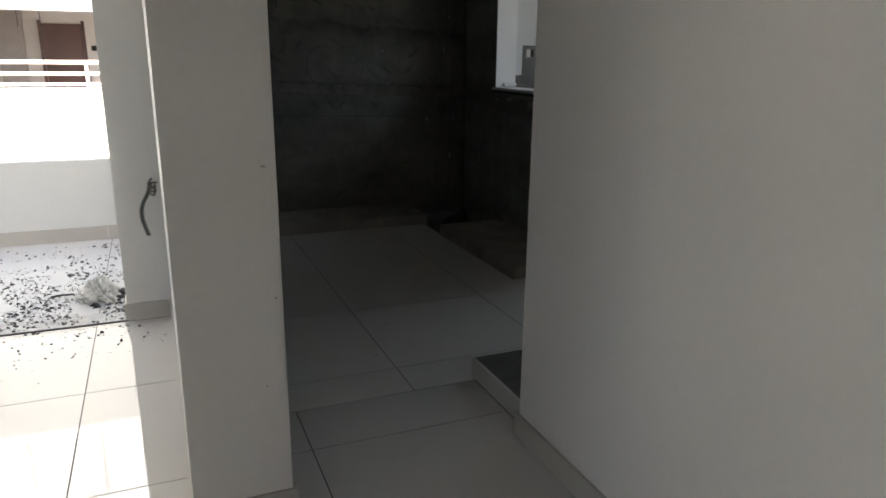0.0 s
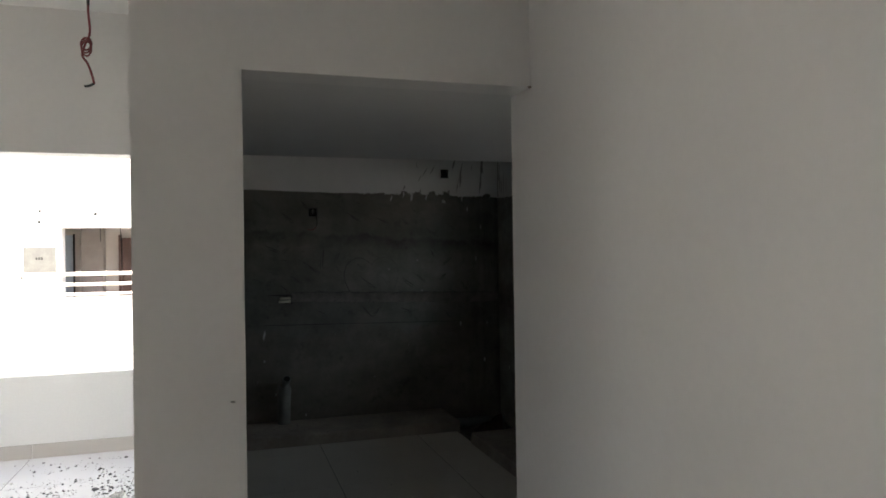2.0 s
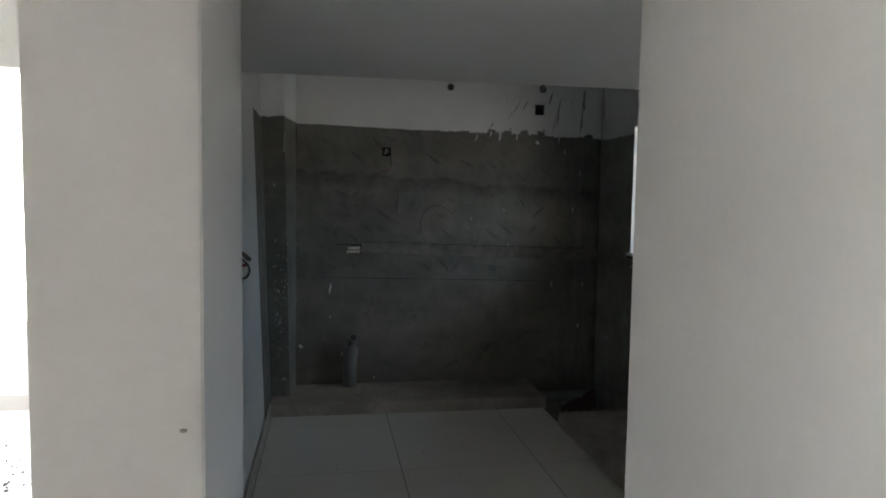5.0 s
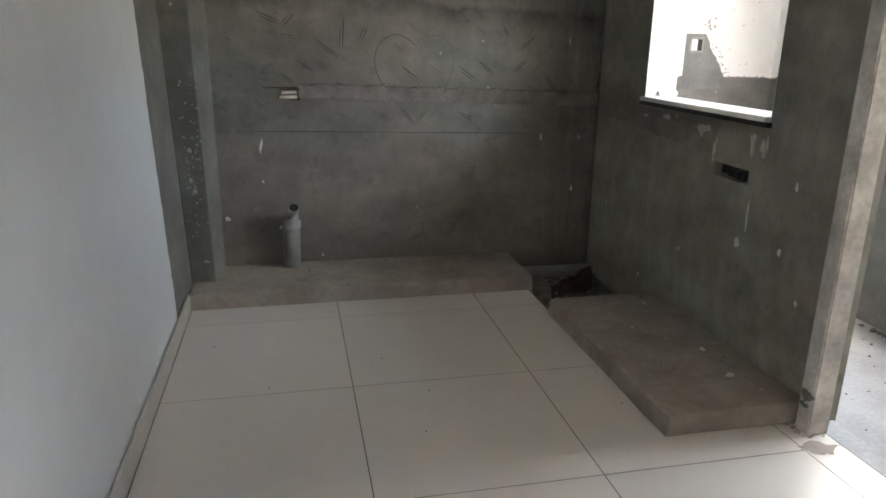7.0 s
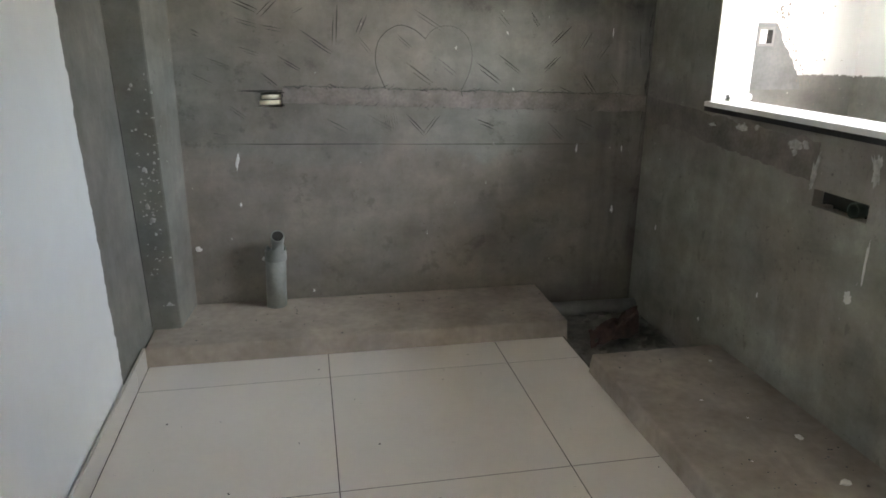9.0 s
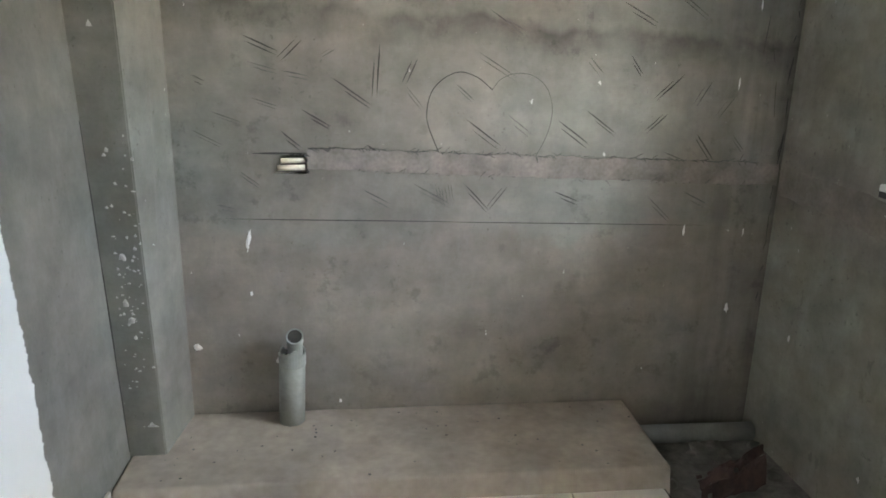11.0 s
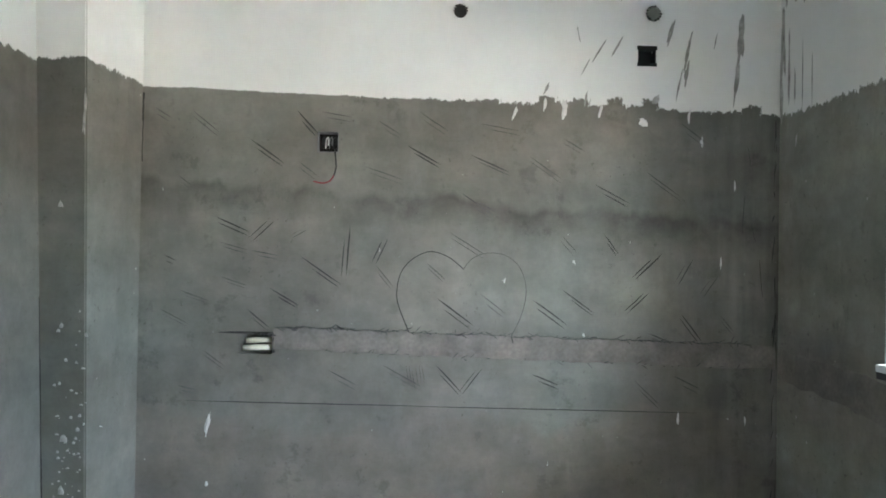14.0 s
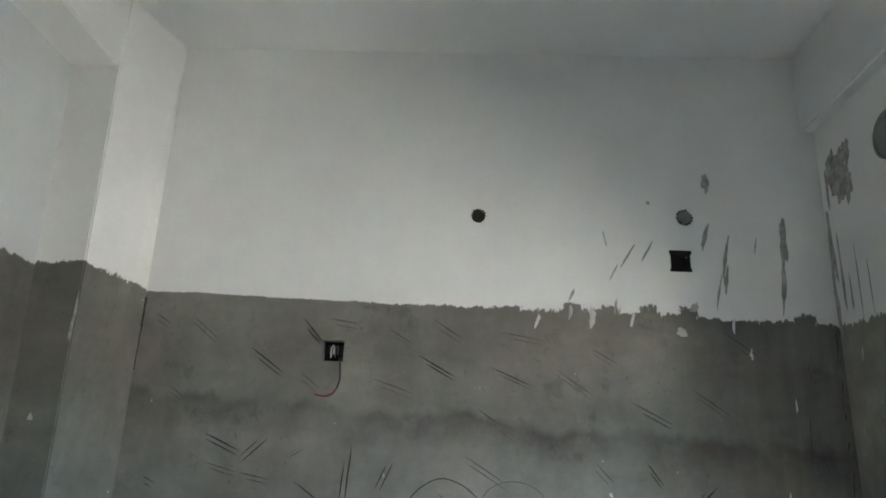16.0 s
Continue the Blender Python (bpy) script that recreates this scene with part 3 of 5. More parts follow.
slab("cement_platform_side", 1.142, XR, -0.612, 0.66, 0.084, "low raw cement counter platform under the window", 0.012)

# plinth by the passage wall, clad with skirting
ledge = structure("tiled_ledge", mat("dark_raw_cement", (0.11, 0.10, 0.09), 0.9, var=0.25, scale=6, bump=0.4), "low dark ledge with a cream skirting face", "ledge", (0.300, 1.30, YE, -1.807, -0.009, 0.090))

# skirting
structure("skirting_living", SKIRT, "cream tile skirting along the living room wall", "baseboard", (XW - 0.012, XW, -8.0, YE + 0.004, 0.0, 0.095), (XW - 0.012, 0.30, YE + 0.006, YE + 0.018, 0.0, 0.095), bevel=0.002)
structure("skirting_ledge", SKIRT, "cream tile skirting on the low ledge", "baseboard", (0.288, 0.300, YE + 0.02, -1.807, 0.0, 0.095), bevel=0.002)
structure("skirting_pillar", SKIRT, "cream tile skirting round the pillar", "baseboard", (XS - 0.012, XJ + 0.012, YF - 0.012, YF, 0.0, 0.095), (XJ, XJ + 0.012, YF + 0.001, YJ, 0.0, 0.095), (XS - 0.012, XS, YF + 0.001, YP - 0.012, 0.0, 0.095), bevel=0.002)
structure("skirting_kitchen", SKIRT, "cream tile skirting along the kitchen wall", "baseboard", (XL, XL + 0.012, YJ, 0.82, 0.0, 0.105), (XL, XL + 0.012, 0.824, 1.01, 0.0, 0.105), bevel=0.002)
structure("skirting_balcony", SKIRT, "cream tile skirting on balcony wall and parapet", "baseboard", (-1.169, XS - 0.012, YP - 0.012, YP, 0.0, 0.095), (-1.169, -1.157, YP, YP + 0.16, 0.0, 0.095),
    (-4.6, -2.10, YO - 0.012, YO, 0.0, 0.105), (-2.096, -1.335, YO - 0.012, YO, 0.0, 0.105), (-1.331, XS, YO - 0.012, YO, 0.0, 0.105), bevel=0.002)

# utility doorway and window
structure("door_frame", STONE, "worn white stone door frame of the utility doorway", "door frame", (1.672, 1.765, -0.722, -0.648, 0.0, 2.06), (1.668, 1.760, -1.55, -1.50, 0.0, 2.06), (1.668, 1.760, -1.50, -0.722, 2.06, 2.15), bevel=0.006)
structure("door_threshold", SCREED, "rough grey cement strip in the utility doorway", "threshold", (1.765, 1.94, -1.52, -0.55, -0.3, -0.045), bevel=0.01)
window = structure("window_1", SILL, "unglazed window opening with a white stone sill", "window", (XR - 0.03, 1.93, WY0 + 0.001, WY1 - 0.001, WZ0, WZ0 + 0.022), bevel=0.002)
# Thin black strip under the sill's front edge.
edge = boxes("sill_edge", BLACK, (XR - 0.022, XR - 0.001, WY0 - 0.01, WY1 + 0.005, WZ0 - 0.022, WZ0 - 0.001), parent=window)
lining = boxes("window_lining", CEIL, (XR + 0.002, 1.94, WY1 - 0.006, WY1 - 0.0005, WZ0 + 0.022, WZ1), (XR + 0.002, 1.94, WY0 + 0.0005, WY0 + 0.006, WZ0 + 0.022, WZ1), parent=window)

# ---- marks on the bare plaster ----
rng = random.Random(7)


def score(bm, x0, z0, x1, z1, w=0.0038):
    """One trowel score on the back wall, tapering at both ends."""
    a, b = Vector((x0, 0, z0)), Vector((x1, 0, z1))
    d = (b - a).normalized()
    s = Vector((-d.z, 0, d.x)) * w * 0.5
    rows = []
    for k, f in ((0, 0.15), (0.2, 0.8), (0.5, 1.0), (0.8, 0.7), (1, 0.1)):
        p = a.lerp(b, k) + s * 0.5 * noise.noise((x0 * 9 + k * 3, z0 * 9, k))
        rows.append([bm.verts.new((q.x, YB - 0.0012, q.z)) for q in (p - s * f, p + s * f)] + [bm.verts.new((p.x, YB - 0.0030, p.z))])
    for r, q in zip(rows, rows[1:]):
        bm.faces.new((r[0], q[0], q[2], r[2]))
        bm.faces.new((r[2], q[2], q[1], r[1]))


# each score: where it starts (x, z), its length and its slope in degrees
DEEP = [(0.12, 1.56, 0.19, -91), (0.26, 1.51, 0.10, -114), (-0.06, 1.44, 0.18, -37), (-0.17, 1.32, 0.12, -28), (0.45, 1.29, 0.17, -34), (1.08, 1.54, 0.09, -54),
        (1.30, 1.47, 0.14, -136), (1.25, 1.32, 0.11, -135), (0.92, 1.33, 0.15, -34), (0.81, 1.29, 0.16, -35), (1.38, 1.24, 0.13, -52), (0.40, 1.17, 0.06, -26),
        (0.45, 1.04, 0.14, -48), (0.62, 1.03, 0.12, -129), (0.81, 1.01, 0.11, -23), (-0.25, 1.87, 0.15, -34), (-0.08, 1.98, 0.11, -47), (0.33, 1.86, 0.14, -31),
        (0.57, 1.83, 0.16, -25), (1.04, 1.73, 0.15, -26), (-0.37, 1.58, 0.13, -21), (-0.16, 1.57, 0.11, -139), (0.07, 1.19, 0.05, -36), (-0.25, 1.24, 0.10, -38)]
FAINT_HIGH = [(-0.46, 1.97, 0.12, -38), (0.79, 1.83, 0.15, -33), (0.22, 1.95, 0.10, -28), (0.37, 1.99, 0.13, -31), (0.17, 1.78, 0.16, -21), (-0.07, 1.79, 0.09, -34),
              (0.92, 1.90, 0.09, -31), (1.24, 1.78, 0.16, -33), (0.59, 1.66, 0.09, -29), (1.37, 1.97, 0.12, -37), (-0.51, 1.73, 0.06, -39), (0.60, 1.95, 0.15, -9),
              (-0.60, 1.98, 0.07, -34), (0.01, 1.98, 0.11, -9), (0.53, 1.69, 0.16, -31), (0.49, 1.54, 0.17, -30), (-0.04, 1.54, 0.06, -148), (0.92, 1.53, 0.08, -46), (1.42, 1.45, 0.11, -120), (1.52, 1.39, 0.10, -125)]
FAINT_LOW = [(0.22, 1.41, 0.10, -49), (-0.36, 1.49, 0.11, -14), (-0.24, 1.46, 0.10, -13), (-0.56, 1.44, 0.05, -23), (-0.50, 1.31, 0.11, -19), (-0.35, 1.36, 0.10, -15),
             (-0.57, 1.24, 0.12, -24), (0.41, 1.42, 0.09, -43), (0.61, 1.31, 0.12, -36), (1.53, 1.24, 0.08, -50), (0.63, 1.17, 0.05, -31), (0.79, 1.17, 0.07, -33),
             (1.25, 1.17, 0.10, -24), (1.11, 1.14, 0.06, 22), (0.05, 1.02, 0.13, -30), (0.25, 1.04, 0.17, -30), (1.20, 0.99, 0.14, -40), (1.35, 1.01, 0.12, -26), (-0.41, 1.09, 0.10, -35), (-0.50, 0.96, 0.07, -16)]


def paired_scores(bm, rows, width):
    """Two teeth of the trowel leave two lines side by side."""
    for x, z, length, slope in rows:
        a = radians(slope + rng.uniform(-3, 3))
        c, n = math.cos(a), math.sin(a)
        score(bm, x, z, x + length * c, z + length * n, width * rng.uniform(0.75, 1.15))
        gap, cut = rng.uniform(0.010, 0.018), rng.uniform(0.05, 0.35)
        score(bm, x + gap * n + cut * length * c, z - gap * c + cut * length * n, x + gap * n + length * c * 1.02, z - gap * c + length * n * 1.02, width * rng.uniform(0.4, 0.9))


bm = bmesh.new()
paired_scores(bm, FAINT_HIGH + FAINT_LOW, 0.0042)
tagged(link("faint_score_marks", bm, SHALLOW), "shallow paired trowel scores in the grey plaster", "marks", kind="stuff")
bm = bmesh.new()
paired_scores(bm, DEEP, 0.0052)
for k in range(6):
    x, z = 0.335 + k * 0.012, 1.0 + rng.uniform(-0.02, 0.02)
    score(bm, x, z + 0.04, x + 0.012, z - 0.03, 0.0014)
tagged(link("score_marks", bm, SCRATCH), "short paired trowel scores in the grey plaster", "marks", kind="stuff")

bm = bmesh.new()
for k in range(24):
    z = rng.uniform(0.5, 2.02)
    x = XR - 0.012 + rng.uniform(-0.01, 0.004)
    score(bm, x, z, x + rng.uniform(-0.012, 0.006), z - rng.uniform(0.02, 0.11), rng.uniform(0.0015, 0.005))
for k in range(4):
    z = rng.uniform(0.9, 2.0)
    x = rng.uniform(1.42, 1.73)
    score(bm, x, z, x + rng.uniform(-0.01, 0.02), z - rng.uniform(0.05, 0.16), rng.uniform(0.0015, 0.003))
tagged(link("corner_cracks", bm, SCRATCH), "dark cracks and streaks beside the plastered corner", "marks", kind="stuff")

bm = bmesh.new()
for z0, z1, w in ((0.10, 0.42, 0.004), (0.40, 0.78, 0.006), (0.74, 1.10, 0.005), (1.08, 1.30, 0.0025)):
    tube(bm, spline([(left_face(z0 + (z1 - z0) * k / 6) + 0.001 + 0.0015 * noise.noise((k * 1.7, z0 * 9, 0)), 1.2555, z0 + (z1 - z0) * k / 6) for k in range(7)]), w * 0.5, 5)
for z0, z1, w in ((1.78, 1.95, 0.004), (1.93, 2.035, 0.008)):
    tube(bm, spline([(-0.644 + 0.002 * noise.noise((k * 1.3, z0 * 7, 0)), YB - 0.002, z0 + (z1 - z0) * k / 6) for k in range(7)]), w * 0.5, 5)
tagged(link("column_cracks", bm, SCRATCH), "dark open joints where the column meets the walls", "cracks", kind="stuff")
bm = bmesh.new()
score(bm, -0.47, 0.905, 0.45, 0.888, 0.0045)
score(bm, 0.30, 0.890, 1.46, 0.868, 0.004)
tagged(link("plaster_joint", bm, SCRATCH), "thin level joint line across the bare plaster", "joint", kind="structure")

bm = bmesh.new()
heart = [(0.347, 1.158), (0.303, 1.266), (0.298, 1.327), (0.315, 1.393), (0.361, 1.442), (0.422, 1.466), (0.489, 1.446), (0.544, 1.404)]
tube(bm, spline([(x, YB, z) for x, z in heart]), 0.0019, 6)
tagged(link("scratched_outline", bm, SCRATCH), "round outline scratched into the plaster", "marks", kind="structure")
bm = bmesh.new()
tube(bm, spline([(x, YB, z) for x, z in [(0.544, 1.400), (0.575, 1.440), (0.63, 1.463), (0.70, 1.457), (0.757, 1.412), (0.783, 1.331), (0.768, 1.237), (0.723, 1.14)]]), 0.0014, 6)
tagged(link("scratched_outline", bm, SHALLOW), "second fainter round lobe scratched into the plaster", "marks", kind="structure")


def ragged_strip(name, x0, x1, lo0, lo1, hi0, hi1, material, label, proud=0.003, jag=0.008, axis="y"):
    """A patch of mortar trowelled over a filled chase, with uneven edges."""
    bm = bmesh.new()
    n = 70
    rows = []
    for i in range(n + 1):
        f = i / n
        x = x0 + (x1 - x0) * f
        lo = lo0 + (lo1 - lo0) * f + jag * noise.noise((x * 14, 1.3, 0)) + jag * 0.6 * noise.noise((x * 45, 4.3, 0))
        hi = hi0 + (hi1 - hi0) * f + jag * noise.noise((x * 14, 7.7, 0)) + jag * 0.6 * noise.noise((x * 45, 9.3, 0))
        at = YB if axis == "y" else XR
        rows.append([bm.verts.new((x, y, z) if axis == "y" else (y, x, z)) for y, z in ((at + 0.002, lo), (at - proud, lo + 0.006), (at - proud - 0.001, (lo + hi) / 2), (at - proud, hi - 0.006), (at + 0.002, hi))])
    for a, b in zip(rows, rows[1:]):
        for k in range(4):
            bm.faces.new((a[k], b[k], b[k + 1], a[k + 1]))
    return tagged(link(name, bm, material, smooth=True), label, "patch", kind="structure")


ragged_strip("mortar_patch", -0.155, 1.745, 1.095, 1.032, 1.180, 1.128, PATCH, "pinkish mortar strip over a filled conduit chase")
ragged_strip("mortar_patch_side", 1.555, 0.222, 1.00, 0.925, 1.115, 1.075, PATCH_SIDE, "brownish mortar strip over a filled chase below the window", 0.003, 0.012, "x")
# Dark strokes paint the shadow gap along the mortar strip's edges.
bm = bmesh.new()
for k in range(170):
    x = rng.uniform(-0.15, 1.7)
    f = (x + 0.155) / 1.9
    edge = (1.180 - 0.052 * f) if rng.random() < 0.82 else (1.095 - 0.063 * f)
    L, a = rng.uniform(0.008, 0.034), radians(rng.gauss(-4, 28))
    z = edge + 0.008 * noise.noise((x * 14, 7.7, 0))
    score(bm, x, z, x + L * math.cos(a), z + L * math.sin(a), rng.uniform(0.002, 0.005))
for v in bm.verts:
    v.co.y -= 0.003
rows = []
for k in range(221):      # dark ribbon painting the shadow gap along the strip's upper edge
    x = -0.15 + 1.80 * k / 220
    z = 1.180 - 0.052 * (x + 0.155) / 1.9 + 0.008 * noise.noise((x * 14, 7.7, 0)) + 0.0048 * noise.noise((x * 45, 9.3, 0)) - 0.002
    w = 0.0010 + 0.0022 * max(0.0, noise.noise((x * 19, 2.2, 5.0)) + 0.25)
    rows.append([bm.verts.new((x, y, q)) for y, q in ((YB + 0.001, z - w), (YB - 0.0055, z), (YB + 0.001, z + w))])
for a, b in zip(rows, rows[1:]):
    for j in range(2):
        bm.faces.new((a[j], b[j], b[j + 1], a[j + 1]))
tagged(link("patch_edge_shade", bm, SHALLOW), "dark strokes for the shadow gap along the mortar strip's broken edge", "marks", kind="stuff")


def blob(name, material, label, x, y, z, w, h, axis="y", turn=0.0, d=0.004, cat="splash"):
    """A flat splash of putty on a wall, drawn out to a tail."""
    bm = bmesh.new()
    n = 26
    mid = bm.verts.new((0, -d, 0))
    ring = []
    for k in range(n):
        a = k * math.tau / n
        r = 1 + 0.55 * noise.noise((math.cos(a) * 1.6 + y * 9 + x * 7, math.sin(a) * 1.6 + z * 7, 0.5)) + 0.35 * noise.noise((math.cos(a) * 5 + y * 5, math.sin(a) * 5 + x * 5, 3.5))
        ring.append(bm.verts.new((math.cos(a) * w * r * 0.5, 0.0005, math.sin(a) * h * r * 0.5)))
    for k in range(n):
        bm.faces.new((mid, ring[k], ring[(k + 1) % n]))
    m = Matrix.Rotation(turn, 4, "Y")
    if axis == "-x":
        m = Matrix.Rotation(radians(-90), 4, "Z") @ m
    elif axis == "z":
        m = Matrix.Rotation(radians(-90), 4, "X") @ m
    bmesh.ops.transform(bm, matrix=Matrix.Translation((x, y, z)) @ m, verts=bm.verts[:])
    return tagged(link(name, bm, material), label, cat, group="splashes on the bare plaster")


for x, z, w, h, t in ((-0.391, 0.813, 0.016, 0.085, 0.15), (-0.612, 0.378, 0.028, 0.034, 0), (1.602, 0.502, 0.018, 0.040, -0.2), (1.37, 0.845, 0.008, 0.05, 0), (1.63, 0.84, 0.008, 0.03, 0),
                      (-0.30, 0.31, 0.014, 0.024, 0), (-0.39, 0.60, 0.012, 0.018, 0), (1.45, 1.90, 0.012, 0.03, 0), (1.53, 1.44, 0.006, 0.04, 0), (-0.05, 0.12, 0.012, 0.02, 0)):
    blob("putty_splash", PUTTY, "small white putty splash on grey plaster", x, YB - 0.001, z, w, h, "y", t)
for x, z, w, h, t in ((0.728, 1.99, 0.014, 0.05, 0.4), (0.919, 2.016, 0.020, 0.075, 0.1), (0.845, 2.030, 0.012, 0.05, 0.2), (1.057, 2.011, 0.012, 0.055, 0.3), (1.222, 1.971, 0.032, 0.035, 0.8), (1.581, 1.734, 0.006, 0.04, 0.0), (1.40, 2.0, 0.010, 0.05, 0.1)):
    blob("paint_drip", PUTTY, "white paint dab below the ragged paint line", x, YB - 0.001, z, w, h, "y", t)
blob("chalk_smear", CHALK, "thin chalky scrape along the column edge", -0.712, 1.2545, 1.90, 0.010, 0.15, "y", 0.02, 0.0015, "smear")
for y, z, w, h in ((-0.072, 0.70, 0.012, 0.15), (-0.026, 0.573, 0.038, 0.045), (-0.309, 0.608, 0.024, 0.032), (-0.352, 0.894, 0.016, 0.04), (-0.452, 0.436, 0.018, 0.024), (0.838, 0.132, 0.016, 0.02), (1.334, 0.452, 0.012, 0.03),
                   (0.442, 0.406, 0.009, 0.02), (0.344, 1.032, 0.08, 0.06), (0.231, 0.962, 0.026, 0.13), (0.29, 1.055, 0.05, 0.03), (-0.048, 1.036, 0.04, 0.10), (-0.116, 1.005, 0.04, 0.09), (-0.14, 1.05, 0.014, 0.08),
                   (0.694, 1.054, 0.09, 0.04), (0.909, 1.052, 0.06, 0.03), (0.60, 1.075, 0.03, 0.02), (1.44, 1.9, 0.015, 0.05)):
    if z < 0.93:
        blob("putty_splash", PUTTY, "white putty splash on the wall under the window", XR - 0.001, y, z, w, h, "-x")
        continue
    for q in range(3):
        blob("chalk_smear", CHALK, "thin chalky putty smear on the bare plaster", XR - 0.004, y + rng.uniform(-0.3, 0.3) * w, z + rng.uniform(-0.35, 0.35) * h, w * rng.uniform(0.35, 0.8), h * rng.uniform(0.4, 0.9), "-x", rng.uniform(-0.5, 0.5), 0.0015, "smear")
bm = bmesh.new()
for k in range(90):
    x, z = rng.uniform(-0.79, -0.69), max(0.2, rng.gauss(0.72, 0.28))
    r = rng.uniform(0.002, 0.0065) * (1.9 if rng.random() < 0.14 else 1)
    lump(bm, x, 1.2545, z, r, rng, rng.choice((0.7, 1.0, 1.6, 2.4)))
for v in bm.verts:
    v.co.y = 1.2545 + (v.co.y - 1.2545) * 0.3
tagged(link("column_specks", bm, CHALK), "white paint specks spattered on the column", "specks", kind="stuff")
bm = bmesh.new()
for k in range(70):
    f = rng.uniform(-0.15, 1.1)
    x, z = 2.49 + 0.17 * f + rng.gauss(0, 0.018), 1.54 - 0.33 * f + rng.gauss(0, 0.03)
    lump(bm, x, YB - 0.002, z, rng.uniform(0.002, 0.007), rng, rng.uniform(1.0, 2.6))
for k in range(26):
    lump(bm, rng.uniform(2.45, 2.95), YB - 0.002, rng.uniform(0.95, 1.75), rng.uniform(0.002, 0.006), rng, rng.uniform(1.0, 3.0))
for v in bm.verts:
    v.co.y = YB - 0.003 + (v.co.y - YB + 0.002) * 0.15
tagged(link("utility_specks", bm, PATCH_SIDE), "dark cement specks spattered on the utility wall", "specks", kind="stuff")

# dirty smears on the white paint near the corner
SMEAR = mat("grey_cement_smear", (0.40, 0.385, 0.36), 0.85, var=0.4, scale=25, bump=0.3)
for x, z, w, h, t in ((1.392, 2.25, 0.022, 0.13, 0.2), (1.36, 2.12, 0.010, 0.12, 0.2), (1.388, 2.165, 0.022, 0.09, 0.15), (1.325, 2.32, 0.022, 0.11, 0.3), (1.12, 2.26, 0.012, 0.09, 0.5), (1.05, 2.24, 0.010, 0.10, 0.55), (1.00, 2.18, 0.008, 0.07, 0.5),
                      (1.600, 2.29, 0.044, 0.19, 0.08), (1.585, 2.15, 0.030, 0.16, 0.08), (1.50, 2.29, 0.008, 0.05, 0.2), (1.13, 2.44, 0.02, 0.014, 0.4), (0.97, 2.30, 0.006, 0.06, -0.2), (1.34, 2.52, 0.04, 0.07, 0), (0.85, 2.09, 0.014, 0.05, 0.5), (1.27, 2.06, 0.03, 0.04, 0.5), (1.0, 2.055, 0.012, 0.06, 0.2)):
    blob("cement_smear", SMEAR, "grey cement smear on the white painted wall", x, YB - 0.001, z, w * 0.65, h, "y", t, 0.0015)
for y, z, w, h in ((1.44, 2.50, 0.11, 0.16), (1.40, 2.46, 0.08, 0.13), (1.48, 2.54, 0.07, 0.12), (1.38, 2.57, 0.05, 0.09), (1.52, 2.48, 0.02, 0.14), (1.54, 2.28, 0.035, 0.30), (1.555, 2.12, 0.03, 0.26), (1.50, 2.18, 0.014, 0.30),
                   (1.41, 2.13, 0.007, 0.24), (1.35, 2.10, 0.007, 0.16), (1.46, 2.10, 0.010, 0.12)):
    blob("cement_smear", SMEAR, "long grey cement smear beside the corner", XR - 0.001, y, z, w, h, "-x", 0, 0.0015)


# ---- electrical points and pipes ----
def thing(name, label, category, group=""):
    return tagged(new(name), label, category, group)


def pipe_mesh(bm, a, b, r, wall, sides=24):
    """A hollow straight pipe from a to b."""
    a, b = Vector(a), Vector(b)
    d = (b - a).normalized()
    s = d.orthogonal().normalized()
    c = d.cross(s)
    rings = []
    for p, q in ((a, r), (b, r), (b, r - wall), (a, r - wall)):
        rings.append([bm.verts.new(p + (s * math.cos(k * math.tau / sides) + c * math.sin(k * math.tau / sides)) * q) for k in range(sides)])
    for i in range(4):
        g, h = rings[i], rings[(i + 1) % 4]
        for k in range(sides):
            bm.faces.new((g[k], g[(k + 1) % sides], h[(k + 1) % sides], h[k]))


sock = thing("conduit_recess", "rough wall recess with two ivory conduit ends", "electrical box")
for z, x0 in ((1.128, -0.255), (1.100, -0.268)):
    bm = bmesh.new()
    pipe_mesh(bm, (x0, YB + 0.004, z), (-0.165, YB + 0.016, z + 0.002), 0.0105, 0.002, 16)
    part("conduit", bm, CONDUIT, sock, smooth=True)
for k in range(16):
    x, z = rng.choice([(rng.uniform(-0.22, -0.15), 1.153), (-0.157, rng.uniform(1.08, 1.155)), (rng.uniform(-0.2, -0.15), 1.15)])
    bm = bmesh.new()
    lump(bm, x, YB - 0.001, z + rng.uniform(-0.006, 0.004), rng.uniform(0.003, 0.009), rng, 1)
    part("broken_edge", bm, SCRATCH, sock)
bm = bmesh.new()
x0, x1, z0, z1 = SOCK
quad = [bm.verts.new(p) for p in ((x0 + 0.001, YB + 0.001, z0 + 0.001), (x0 + 0.001, YB + 0.001, z1 - 0.001), (x1 - 0.022, YB + 0.043, z1 - 0.001), (x1 - 0.022, YB + 0.043, z0 + 0.001), (x0 + 0.001, YB + 0.043, z0 + 0.001), (x0 + 0.001, YB + 0.043, z1 - 0.001))]
for f in ((0, 1, 2, 3), (0, 4, 5, 1), (4, 3, 2, 5), (0, 3, 4), (1, 5, 2)):
    bm.faces.new([quad[k] for k in f])
part("sloped_mortar", bm, BACK, sock)
bm = bmesh.new()
bm_box(bm, SOCK[0] + 0.001, SOCK[1] - 0.001, YB + 0.044, YB + 0.049, SOCK[2] + 0.001, SOCK[3] - 0.001)
part("recess_back", bm, CEMENT, sock)
bm = bmesh.new()
score(bm, -0.36, 1.157, -0.14, 1.158, 0.008)
part("cut_line", bm, SCRATCH, sock)

